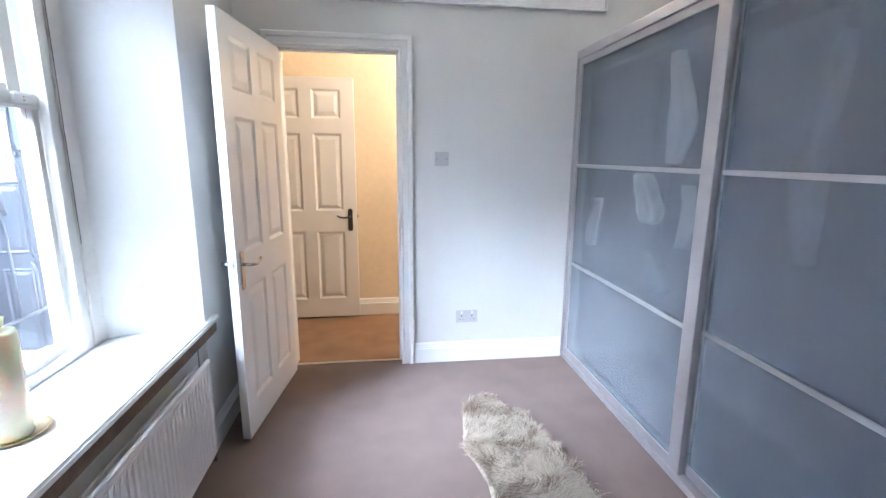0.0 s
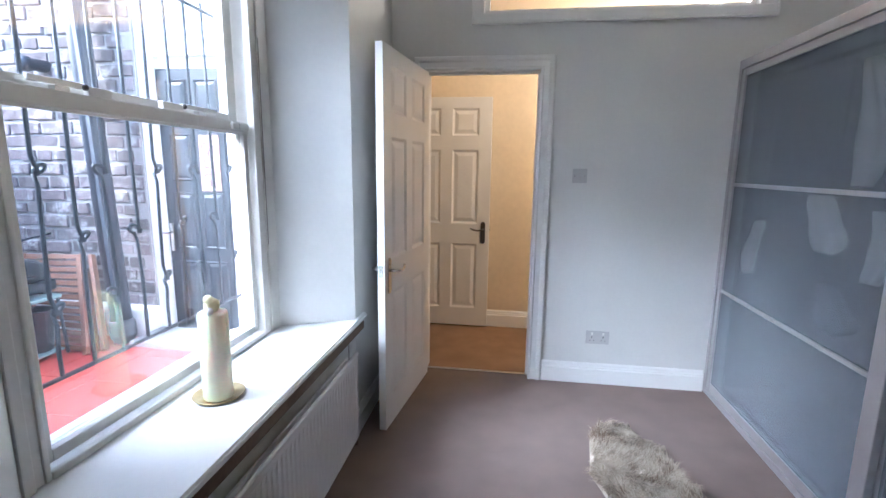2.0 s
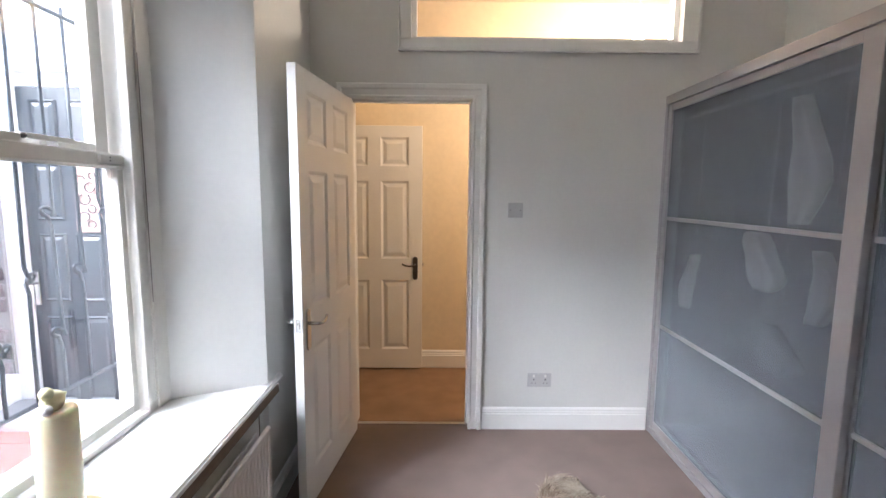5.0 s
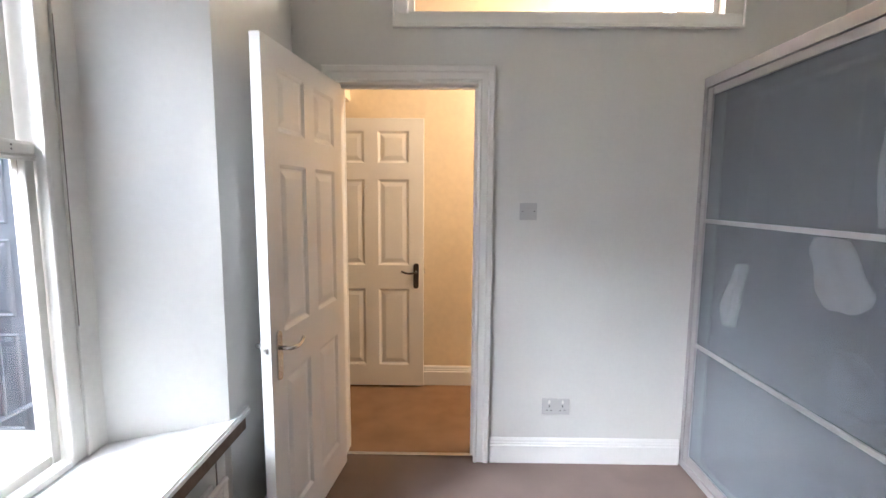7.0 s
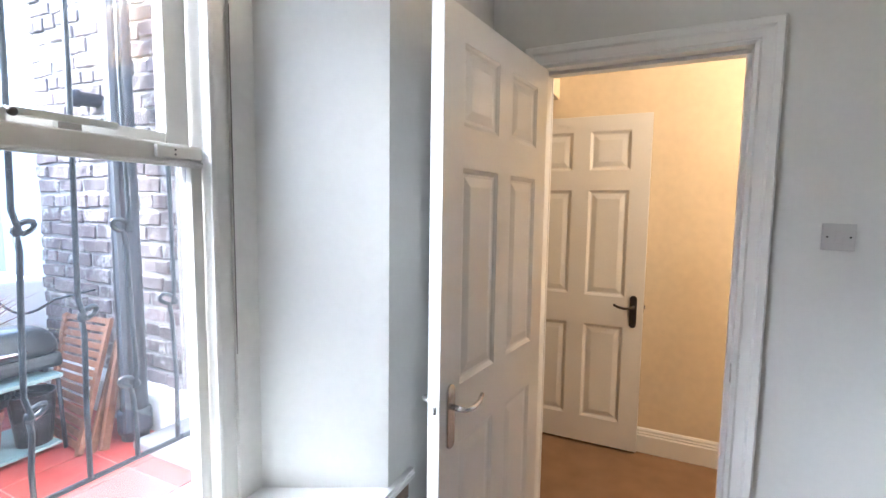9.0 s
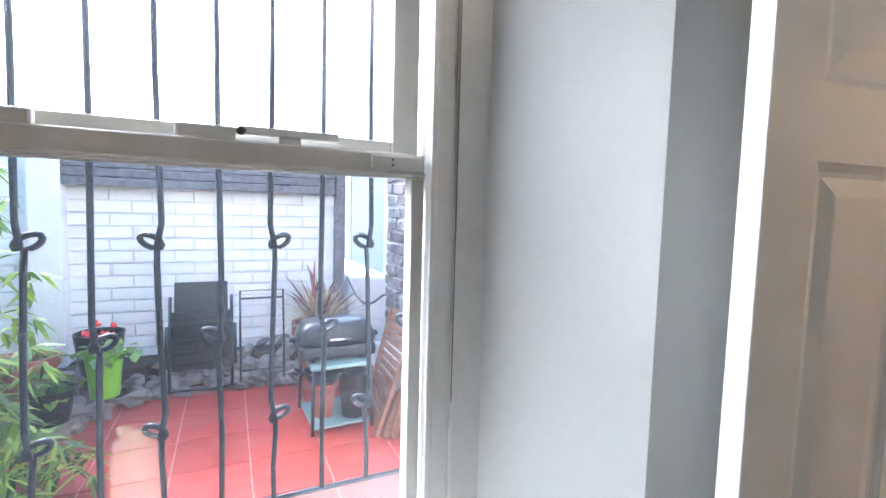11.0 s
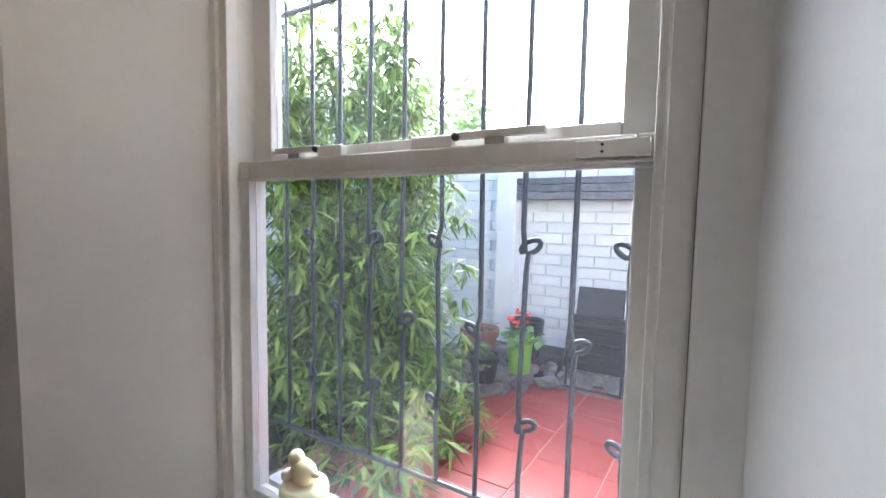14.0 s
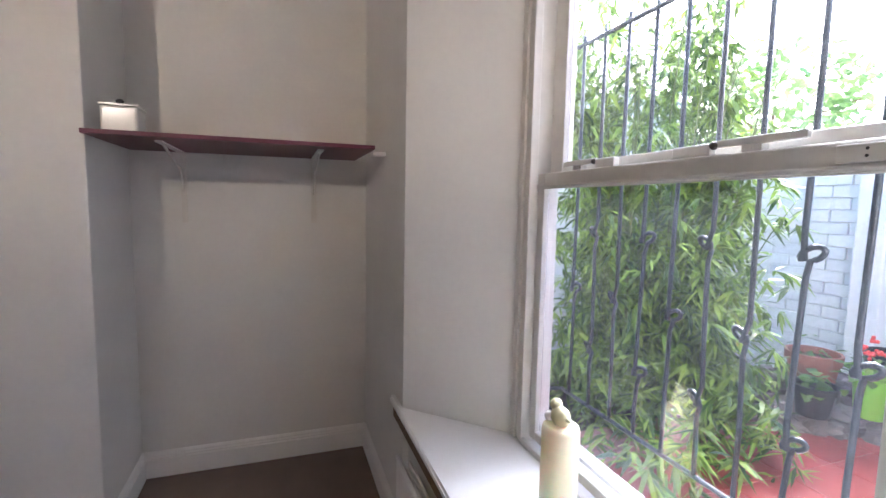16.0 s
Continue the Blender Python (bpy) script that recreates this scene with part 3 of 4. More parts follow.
part("panel_edge", bm, M_RAD, rad)
bm = bmesh.new()
tube(bm, [(-0.006, RY0, RZ1 - 0.004), (-0.006, RY1, RZ1 - 0.004)], 0.009, 10)
part("top_edge", bm, M_RAD, rad, smooth=True)
part("back_panel", boxed(-0.055, -0.046, RY0 + .01, RY1 - .01, RZ0, RZ1 - 0.02, bevel=0.002), M_RAD, rad)
bm = bmesh.new()
box(bm, -0.0455, -0.012, RY0 + 0.02, RY1 - 0.02, RZ1 - 0.05, RZ1 - 0.048)
for i in range(50):
    y = RY0 + 0.04 + i * 0.0265
    box(bm, -0.0455, -0.012, y, y + 0.002, RZ0 + 0.05, RZ1 - 0.051)
part("fins", bm, M_RAD, rad)
for y in (RY0 + 0.15, RY1 - 0.15):
    part("bracket", boxed(-0.0645, -0.0555, y - 0.02, y + 0.02, RZ0 + 0.08, RZ1 - 0.06), M_RAD, rad)
bm = bmesh.new()
tube(bm, [(-0.03, RY1 + 0.0, 0.11), (-0.03, RY1 + 0.045, 0.11)], 0.011, 10)
tube(bm, [(-0.03, RY1 + 0.035, 0.001), (-0.03, RY1 + 0.035, 0.125)], 0.0075, 10)
part("valve", bm, M_CHROME, rad, smooth=True)


# ---- sash window ----
win = thing("sash_window", (0, 0, 0), 0, "old white painted sash window, closed", "window", kind="structure")
SB, ST = 0.632, 2.37
# box frame
bm = bmesh.new()
for y0, y1 in ((0.801, 0.860), (1.905, 1.953)):
    box(bm, -0.970, FX + 0.004, y0, y1, SB, ST, bevel=0.003)
box(bm, -0.993, FX + 0.004, 0.8605, 1.9045, ST - 0.04, ST)
box(bm, -0.993, -0.9695, 0.8605, 1.9045, SB - 0.03, SB + 0.028)
part("window_frame", bm, M_SASH, win)
bm = bmesh.new()
for y0, y1, yy in ((0.795, 0.824, 0), (1.951, 2.030, 0)):
    box(bm, FX - 0.002, FX + 0.014, y0, y1, SB - 0.001, WIN_Z1 - .001, bevel=0.004)
for y0, y1 in ((0.850, 0.866), (1.893, 1.910)):
    box(bm, FX - 0.022, FX + 0.010, y0, y1, SB, ST, bevel=0.005)
part("staff_bead", bm, M_SASH, win)
part("bottom_bead", boxed(FX - 0.006, FX + 0.012, 0.867, 1.892, SB - 0.001, SB + 0.022, bevel=0.006), M_SASH, win)
part("lining_crack", boxed(FX + 0.0125, FX + 0.0152, 1.9510, 1.9526, 1.05, 1.95), M_EDGE, win, "dark crack in the old paint")


def sash(name, x0, x1, z0, z1, low, top, gy0, gy1):
    s = new(name)
    s.parent = win
    bm = bmesh.new()
    box(bm, x0, x1, 0.867, gy0, z0, z1, bevel=0.004)
    box(bm, x0, x1, gy1, 1.892, z0, z1, bevel=0.004)
    part("stile", bm, M_SASH, s)
    bm = bmesh.new()
    box(bm, x0, x1, gy0 + .0005, gy1 - .0005, z0, z0 + low, bevel=0.004)
    part("bottom_rail", bm, M_SASH, s)
    bm = bmesh.new()
    box(bm, x0, x1, gy0 + .0005, gy1 - .0005, z1 - top, z1, bevel=0.004)
    part("top_rail", bm, M_SASH, s)
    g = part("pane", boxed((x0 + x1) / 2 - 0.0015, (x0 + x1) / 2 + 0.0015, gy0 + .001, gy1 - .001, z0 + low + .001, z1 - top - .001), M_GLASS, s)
    g.visible_shadow = False
    return s


lower = sash("lower_sash", -0.925, -0.884, 0.655, 1.590, 0.032, 0.048, 0.903, 1.862)
upper = sash("upper_sash", -0.968, -0.928, 1.545, 2.33, 0.075, 0.05, 0.938, 1.832)
bm = bmesh.new()
box(bm, -0.8835, -0.876, 0.868, 1.891, 1.5445, 1.5505, bevel=0.002)
box(bm, -0.8835, -0.878, 0.868, 1.891, 1.5365, 1.5415, bevel=0.002)
part("rail_moulding", bm, M_SASH, lower)
blk = part("sash_stop", boxed(-0.8835, -0.872, 1.772, 1.885, 1.5545, 1.5825, bevel=0.002), M_SASH, lower, "small white stop block with two screw holes")
for z in (1.5635, 1.5745):
    part("screw_hole", lathe(bmesh.new(), [(0.0025, 0), (0.0025, 0.001)], 8, pose(-0.8716, 1.815, z, 0, 90)), M_DARK, blk)
for ya, yb, flip in ((1.42, 1.71, 1), (0.985, 1.225, -1)):
    st = new("stay_arm")
    st.parent = lower
    y0, y1 = (ya + 0.10, yb) if flip > 0 else (ya, yb - 0.08)
    part("arm", boxed(-0.912, -0.902, y0, y1, 1.6050, 1.6210, bevel=0.003), M_SASH, st)
    part("knob", lathe(bmesh.new(), [(0.008, -0.006), (0.009, 0), (0.006, 0.006)], 12, pose(-0.9, y0 + 0.008 if flip > 0 else y1 - 0.008, 1.611, 0, 90)), M_BRONZE, st, smooth=True)
    q0, q1 = (ya, ya + 0.10) if flip > 0 else (yb - 0.08, yb)
    part("catch_plate", boxed(-0.918, -0.898, q0, q1, 1.5910, 1.6170, bevel=0.005), M_SASH, st)
    part("foot", boxed(-0.915, -0.895, (y0 + y1) / 2 - 0.02, (y0 + y1) / 2 + 0.02, 1.5905, 1.6045), M_CHROME, st)


# ---- security grille ----
gr = thing("window_grille", (-1.10, 0, 0), 0, "black wrought iron security bars with curled loops", "security grille")
GZ0, GZ1 = 0.757, 2.065
bm = bmesh.new()
tube(bm, [(0.095, 2.13, GZ0), (0.0, 2.11, GZ0), (0, 0.74, GZ0), (0.095, 0.72, GZ0)], 0.0075, 8)
part("bottom_rail", bm, M_IRON, gr)
bm = bmesh.new()
tube(bm, [(0.095, 2.14, GZ1 + .02), (0.0, 2.11, GZ1), (0, 0.76, GZ1), (0.03, 0.72, GZ1 + .012), (0.095, 0.70, GZ1 + .015)], 0.008, 8)
part("top_rail", bm, M_IRON, gr)


def bar(y, curls, wob):
    pts = [Vector((0, y, GZ0 - 0.0))]
    z = GZ0
    for zc, s in curls:
        pts.append(Vector((0.0, y + wob, (z + zc - 0.04) / 2)))
        pts.append(Vector((0.0, y + s * 0.004, zc - 0.045)))
        r = 0.021
        for k in range(13):
            a = -math.pi * 0.5 + 2 * math.pi * k / 12
            pts.append(Vector((0.010 * (k / 12 - 0.5) * 2, y + s * (0.014 + r * math.sin(a + math.pi / 2 - .5)) , zc + r * 0.75 * math.sin(a) + 0.006)))
        pts.append(Vector((0.0, y - s * 0.006, zc + 0.045)))
        z = zc + 0.05
    pts.append(Vector((0, y + wob * .5, (z + GZ1) / 2)))
    pts.append(Vector((0, y, GZ1 + 0.03)))
    return pts


for k in range(12):
    y = 0.793 + 0.1153 * k
    if k % 2:
        s = 1 if k in (3, 7, 11) else -1
        c = [(0.966, s), (1.385, s)]
    else:
        c = [(1.172, 1 if k % 4 == 0 else -1)]
    part("bar", tube(bmesh.new(), bar(y, c, random.uniform(-.004, .004)), 0.0065, 7), M_IRON, gr, smooth=True)


# ---- candle ----
cd = thing("pillar_candle", (-0.705, 1.318, 0.630), 0, "tall cream pillar candle with a small yellow chick on top", "candle")
bm = bmesh.new()
lathe(bm, [(0.043, 0.006), (0.047, 0.012), (0.047, 0.295), (0.044, 0.304), (0.036, 0.307), (0.010, 0.304)], 40)
part("candle_body", bm, M_WAX, cd, smooth=True)
ch = bmesh.new()
bmesh.ops.create_icosphere(ch, subdivisions=3, radius=0.024, matrix=Matrix.Translation((0.0, -0.002, 0.326)) @ Matrix.Diagonal((0.9, 1.25, 1.1, 1)))
bmesh.ops.create_icosphere(ch, subdivisions=3, radius=0.0155, matrix=Matrix.Translation((0.002, -0.020, 0.351)))
bmesh.ops.create_icosphere(ch, subdivisions=2, radius=0.011, matrix=Matrix.Translation((0.0, 0.024, 0.330)) @ Matrix.Diagonal((0.6, 1.6, 0.6, 1)))
part("chick", ch, M_YWAX, cd, "yellow chick figurine", smooth=True)
eg = bmesh.new()
bmesh.ops.create_icosphere(eg, subdivisions=3, radius=0.013, matrix=Matrix.Translation((0.012, -0.034, 0.316)))
part("egg", eg, M_CERAMIC, cd, smooth=True)
ds = thing("candle_dish", (-0.715, 1.335, 0.630), 0, "small round brass dish under the candle", "dish")
part("bowl", lathe(bmesh.new(), [(0.050, 0.0005), (0.078, 0.003), (0.084, 0.010), (0.082, 0.011), (0.074, 0.0045), (0.01, 0.0040)], 40), M_BRASS, ds, smooth=True)


# ---- alcove shelf ----
sh = thing("wall_shelf", (0, 0, 1.72), 0, "dark plum painted shelf board across the alcove", "shelf")
part("board", boxed(-0.455, 0.655, BACK + 0.001, 0.165, 0, 0.018, bevel=0.002), M_SHELF, sh)
for x in (0.42, -0.225):
    b = bmesh.new()
    box(b, x - 0.014, x + 0.014, BACK + 0.001, BACK + 0.007, -0.36, -0.001, bevel=0.001)
    box(b, x - 0.014, x + 0.014, BACK + 0.0075, 0.06, -0.008, -0.001, bevel=0.001)
    tube(b, [(x, BACK + 0.008, -0.20), (x, BACK + 0.10, -0.09), (x, -0.02, -0.010)], 0.006, 8)
    part("bracket", b, M_SASH, sh, "white metal shelf bracket")
part("batten", boxed(-0.519, -0.4565, 0.04, 0.10, -0.020, -0.002, bevel=0.003), M_GLOSS, sh)
bx = thing("ceramic_box", (0.56, 0.02, 1.738), 0, "small white ceramic box with dark lid knob", "box")
part("body", boxed(-0.075, 0.055, -0.07, 0.06, 0.0005, 0.105, bevel=0.010), M_CERAMIC, bx, smooth=False)
part("lid", boxed(-0.078, 0.058, -0.073, 0.063, 0.106, 0.114, bevel=0.003), M_CERAMIC, bx)
part("knob", lathe(bmesh.new(), [(0.012, 0.1145), (0.010, 0.122), (0.016, 0.132), (0.008, 0.140)], 14), M_DARK, bx, smooth=True)


# ---- hall pendant bulb ----
pb = thing("pendant_bulb", (1.50, 3.35, -0.08), 0, "bare lit bulb on a white flex in the hall", "ceiling lamp")
part("flex", tube(bmesh.new(), [(0, 0, CEIL + 0.05), (0, 0, 2.66)], 0.003, 6), M_CERAMIC, pb)
part("ceiling_rose", lathe(bmesh.new(), [(0.045, CEIL + 0.05), (0.045, CEIL + 0.079)], 20), M_CERAMIC, pb)
part("lamp_holder", lathe(bmesh.new(), [(0.016, 2.61), (0.018, 2.66)], 16), M_CERAMIC, pb)
gb = part("bulb", lathe(bmesh.new(), [(0.012, 2.609), (0.030, 2.575), (0.032, 2.55), (0.022, 2.525), (0.004, 2.517)], 20), M_BULB, pb, smooth=True)
gb.visible_shadow = False


# ---- sheepskin rug ----
def rug():
    r = thing("sheepskin_rug", (0.915, 1.66, 0.004), 0, "long-haired beige and brown sheepskin rug on the carpet", "rug")
    rnd = random.Random(5)
    outline = [(x * 0.72 + 0.01, y * 0.97) for x, y in [(-0.20, 0.78), (-0.10, 0.84), (0.03, 0.80), (0.10, 0.66), (0.19, 0.52), (0.22, 0.36), (0.28, 0.20), (0.33, 0.0), (0.34, -0.3), (0.30, -0.55), (0.12, -0.66), (-0.12, -0.62),
               (-0.26, -0.4), (-0.28, -0.1), (-0.27, 0.1), (-0.31, 0.24), (-0.36, 0.36), (-0.33, 0.48), (-0.30, 0.64)]]
    bm = bmesh.new()
    vs = [bm.verts.new((x, y, 0)) for x, y in outline]
    top = [bm.verts.new((x * 0.93, y * 0.95, 0.022)) for x, y in outline]
    n = len(vs)
    for i in range(n):
        bm.faces.new((vs[i], vs[(i + 1) % n], top[(i + 1) % n], top[i]))
    bm.faces.new(top)
    part("hide", bm, M_FUR, r)

    def inside(x, y):
        c = False
        for i in range(n):
            (x1, y1), (x2, y2) = outline[i], outline[i - 1]
            if (y1 > y) != (y2 > y) and x < (x2 - x1) * (y - y1) / (y2 - y1) + x1:
                c = not c
        return c

    verts, faces = [], []
    while len(faces) < 26000:
        x, y = rnd.uniform(-0.37, 0.35), rnd.uniform(-0.67, 0.85)
        if not inside(x, y):
            continue
        clump = noise.noise(Vector((x * 9, y * 9, 0)))
        ang = 6.3 * noise.noise(Vector((x * 5, y * 5, 3.3))) + rnd.gauss(0, 0.45)
        h = 0.042 + 0.022 * clump + rnd.uniform(-0.008, 0.010)
        lean = 0.040 * rnd.uniform(0.5, 1.2)
        w = rnd.uniform(0.0010, 0.0022)
        ca, sa = math.cos(ang), math.sin(ang)
        px, py = -sa * w, ca * w
        i = len(verts)
        z0 = 0.016
        verts += [(x - px, y - py, z0), (x + px, y + py, z0), (x + ca * lean * 0.5 + px, y + sa * lean * 0.5 + py, h * 0.8), (x + ca * lean * 0.5 - px, y + sa * lean * 0.5 - py, h * 0.8),
                  (x + ca * lean * 1.3, y + sa * lean * 1.3, h * 0.92)]
        faces += [(i, i + 1, i + 2, i + 3), (i + 3, i + 2, i + 4)]
    me = bpy.data.meshes.new("wool")
    me.from_pydata(verts, [], faces)
    m = M_FUR.copy()
    nt = m.node_tree
    geo = nt.nodes.new("ShaderNodeNewGeometry")
    sc = nt.nodes.new("ShaderNodeTexNoise")
    sc.inputs["Scale"].default_value = 7
    co = nt.nodes.new("ShaderNodeTexCoord")
    nt.links.new(co.outputs["Object"], sc.inputs["Vector"])
    mm = nt.nodes.new("ShaderNodeMath")
    mm.operation = "MULTIPLY_ADD"
    mm.inputs[1].default_value = 0.35
    nt.links.new(geo.outputs["Random Per Island"], mm.inputs[0])
    nt.links.new(sc.outputs["Fac"], mm.inputs[2])
    rp = nt.nodes.new("ShaderNodeValToRGB")
    rp.color_ramp.elements[0].position, rp.color_ramp.elements[0].color = 0.42, (0.17, 0.12, 0.08, 1)
    rp.color_ramp.elements[1].position, rp.color_ramp.elements[1].color = 0.80, (0.55, 0.47, 0.36, 1)
    nt.links.new(mm.outputs[0], rp.inputs[0])
    nt.links.new(rp.outputs[0], nt.nodes["Principled BSDF"].inputs["Base Color"])
    me.materials.append(m)
    ob = new("wool", me)
    ob.parent = r
    tagged(ob, kind="stuff")


rug()


# ---- yard: plants and pots ----
def leaves(name, spots, size, material, parent, droop=0.5, seed=1, width=0.13, kind="stuff", fan=1):
    """Long pointed leaves at the given spots, joined into one mesh."""
    rnd = random.Random(seed)
    verts, faces = [], []
    for p in [q for q in spots for _ in range(fan)]:
        if len(faces) % (3 * fan) == 0:
            way = rnd.uniform(0, 2 * math.pi)
        a = way + rnd.gauss(0, 0.55)
        L = size * rnd.uniform(0.55, 1.25)
        W = L * width * rnd.uniform(0.8, 1.2)
        d = Vector((math.cos(a), math.sin(a), rnd.uniform(-droop - 0.5, 0.35))).normalized()
        side = d.cross(Vector((rnd.uniform(-.5, .5), rnd.uniform(-.5, .5), 1))).normalized()
        drop = Vector((0, 0, -L * droop * 0.35))
        i = len(verts)
        p = Vector(p)
        q1, q2 = p + d * L * 0.35, p + d * L * 0.7 + drop * 0.5
        tip = p + d * L + drop
        verts += [p[:], (q1 + side * W)[:], (q1 - side * W)[:], (q2 + side * W * 0.7)[:], (q2 - side * W * 0.7)[:], tip[:]]
        faces += [(i, i + 1, i + 2), (i + 1, i + 3, i + 4, i + 2), (i + 3, i + 5, i + 4)]
    me = bpy.data.meshes.new(name)
    me.from_pydata(verts, [], faces)
    me.materials.append(material)
    ob = new(name, me)
    ob.parent = parent
    return tagged(ob, kind=kind)


def bamboo():
    rnd = random.Random(11)
    t = thing("bamboo", (-2.05, 0.18, GROUND), 0, "dense green bamboo clump growing close to the window", "bamboo")
    spots = []
    for i in range(46):
        a, r = rnd.uniform(0, 2 * math.pi), 0.38 * math.sqrt(rnd.random())
        bx, by = r * math.cos(a), r * math.sin(a) * 0.9
        h = rnd.uniform(1.1, 2.75)
        out = rnd.uniform(0.05, 0.42)
        aa = math.atan2(by, bx) + rnd.uniform(-.6, .6)
        pts = [(bx + out * math.cos(aa) * (s / 6) ** 2, by + out * math.sin(aa) * (s / 6) ** 2, h * s / 6) for s in range(7)]
        part("culm", tube(bmesh.new(), pts, 0.007, 6, 0.4), M_CULM, t, smooth=True)
        for k in range(38):
            s = rnd.uniform(0.12, 1.0)
            f = s * 6
            j = min(5, int(f))
            u = f - j
            p = Vector(pts[j]).lerp(Vector(pts[j + 1]), u)
            ta = rnd.uniform(0, 2 * math.pi)
            tw = rnd.uniform(0.06, 0.32)
            tip = p + Vector((math.cos(ta) * tw, math.sin(ta) * tw, rnd.uniform(-0.10, 0.08)))
            for q in range(3):
                spots.append(p.lerp(tip, rnd.uniform(0.25, 1.0)) + Vector((rnd.gauss(0, .02), rnd.gauss(0, .02), rnd.gauss(0, .02))))
    for k in range(900):
        a = rnd.uniform(0, 2 * math.pi)
        rr = rnd.uniform(0.3, 0.62)
        z = rnd.uniform(0.05, 1.0)
        p = Vector((rr * math.cos(a) * 0.9, rr * math.sin(a) * 1.05 + 0.05, z))
        if noise.noise(p * 4) > -0.05:
            spots.append(p)
    spots = [p for p in spots if p[1] < 0.70 - max(0, p[2] - 0.85) * 0.45]
    for k in range(620):
        yy = rnd.uniform(-0.5, 0.84)
        spots.append(Vector((rnd.uniform(-0.15, 0.74), yy, rnd.uniform(0.02, 0.50 - max(0, yy - 0.45) * 0.6))))
    leaves("foliage", spots, 0.108, M_LEAF, t, 0.6, 3, 0.085, fan=5)


bamboo()


def shrub(name, loc, size, label, seed, count=1500, leaf=0.09, material=None):
    rnd = random.Random(seed)
    t = thing(name, loc, 0, label, "tree")
    part("trunk", tube(bmesh.new(), [(0, 0, 0), (0.04, 0.03, size[2] * 0.4), (-0.03, 0.05, size[2] * 0.8)], 0.05, 8, 0.4), M_TEAK, t, smooth=True)
    for k in range(7):
        a = k * 0.9 + rnd.random()
        z = size[2] * rnd.uniform(0.3, 0.7)
        part("limb", tube(bmesh.new(), [(0, 0, z), (size[0] * .4 * math.cos(a), size[1] * .4 * math.sin(a), z + .15 * size[2]), (size[0] * .8 * math.cos(a), size[1] * .8 * math.sin(a), z + .2 * size[2])], 0.018, 6, 0.4), M_TEAK, t, smooth=True)
    spots = []
    while len(spots) < count:
        p = Vector((rnd.uniform(-1, 1), rnd.uniform(-1, 1), rnd.uniform(-1, 1)))
        if p.length < 1 and noise.noise(p * 2.2 + Vector((seed, 0, 0))) > -0.02:
            spots.append((p.x * size[0], p.y * size[1], size[2] * 0.68 + p.z * size[2] * 0.42))
    leaves("crown", spots, leaf, material or M_LEAF2, t, 0.4, seed, 0.28)
    return t


shrub("garden_tree", (-6.4, -2.4, 0.2), (1.1, 1.4, 3.3), "leafy green tree beyond the yard wall, paled to look sunlit", 21, 3200, 0.15, M_LEAF_SUNLIT)


def flower_pot(name, loc, r, h, material, label, lip=True):
    t = thing(name, loc, 0, label, "plant pot")
    prof = [(r * 0.72, 0.0), (r * 0.93, h * 0.78)]
    if lip:
        prof += [(r * 1.04, h * 0.79), (r * 1.06, h), (r * 0.94, h), (r * 0.90, h * 0.86)]
    else:
        prof += [(r, h), (r * 0.94, h), (r * 0.90, h * 0.86)]
    part("pot", lathe(bmesh.new(), prof, 28), material, t, smooth=False)
    part("soil", lathe(bmesh.new(), [(r * 0.89, h * 0.80), (r * 0.89, h * 0.86)], 20), M_SOIL, t)
    return t


def tuft(parent, r, z, n, size, material, seed, name="leaves", width=0.2, droop=0.4):
    rnd = random.Random(seed)
    sp = [(rnd.gauss(0, r * .5), rnd.gauss(0, r * .5), z + abs(rnd.gauss(0, size * 0.6))) for _ in range(n)]
    leaves(name, sp, size, material, parent, droop, seed, width)


p1 = flower_pot("terracotta_pot", (-2.82, 0.60, 0.46), 0.125, 0.25, M_TERRA, "large round terracotta pot on the rockery with a few sprigs")
tuft(p1, 0.08, 0.21, 26, 0.07, M_LEAF2, 31)
p2 = flower_pot("lime_pot", (-2.72, 0.93, 0.50), 0.085, 0.23, M_LIME, "lime green square planter with red geraniums", lip=False)
tuft(p2, 0.10, 0.20, 130, 0.06, M_LEAF2, 32, width=0.45)
rnd = random.Random(4)
for k in range(5):
    fb = bmesh.new()
    c = Vector((rnd.uniform(-.06, .10), rnd.uniform(-.09, .05), 0.31 + rnd.uniform(-.02, .05)))
    for j in range(9):
        bmesh.ops.create_icosphere(fb, subdivisions=1, radius=0.010, matrix=Matrix.Translation(c + Vector((rnd.gauss(0, .010), rnd.gauss(0, .010), rnd.gauss(0, .006)))))
    part("flower_head", fb, M_RED, p2, "red geranium bloom")
p3 = flower_pot("black_pot", (-2.62, 0.74, 0.44), 0.10, 0.16, M_BLACKP, "low black plastic pot with a leafy plant")
tuft(p3, 0.08, 0.13, 45, 0.07, M_LEAF2, 33, width=0.4)
p4 = flower_pot("black_planter", (-3.02, 0.85, 0.50), 0.12, 0.26, M_BLACKP, "black plastic planter against the whitewashed wall", lip=False)
p5 = flower_pot("cordyline_pot", (-2.95, 2.04, GROUND), 0.17, 0.42, M_TERRA, "big terracotta pot with a purple cordyline and dry grass")
rnd = random.Random(9)
verts, faces = [], []
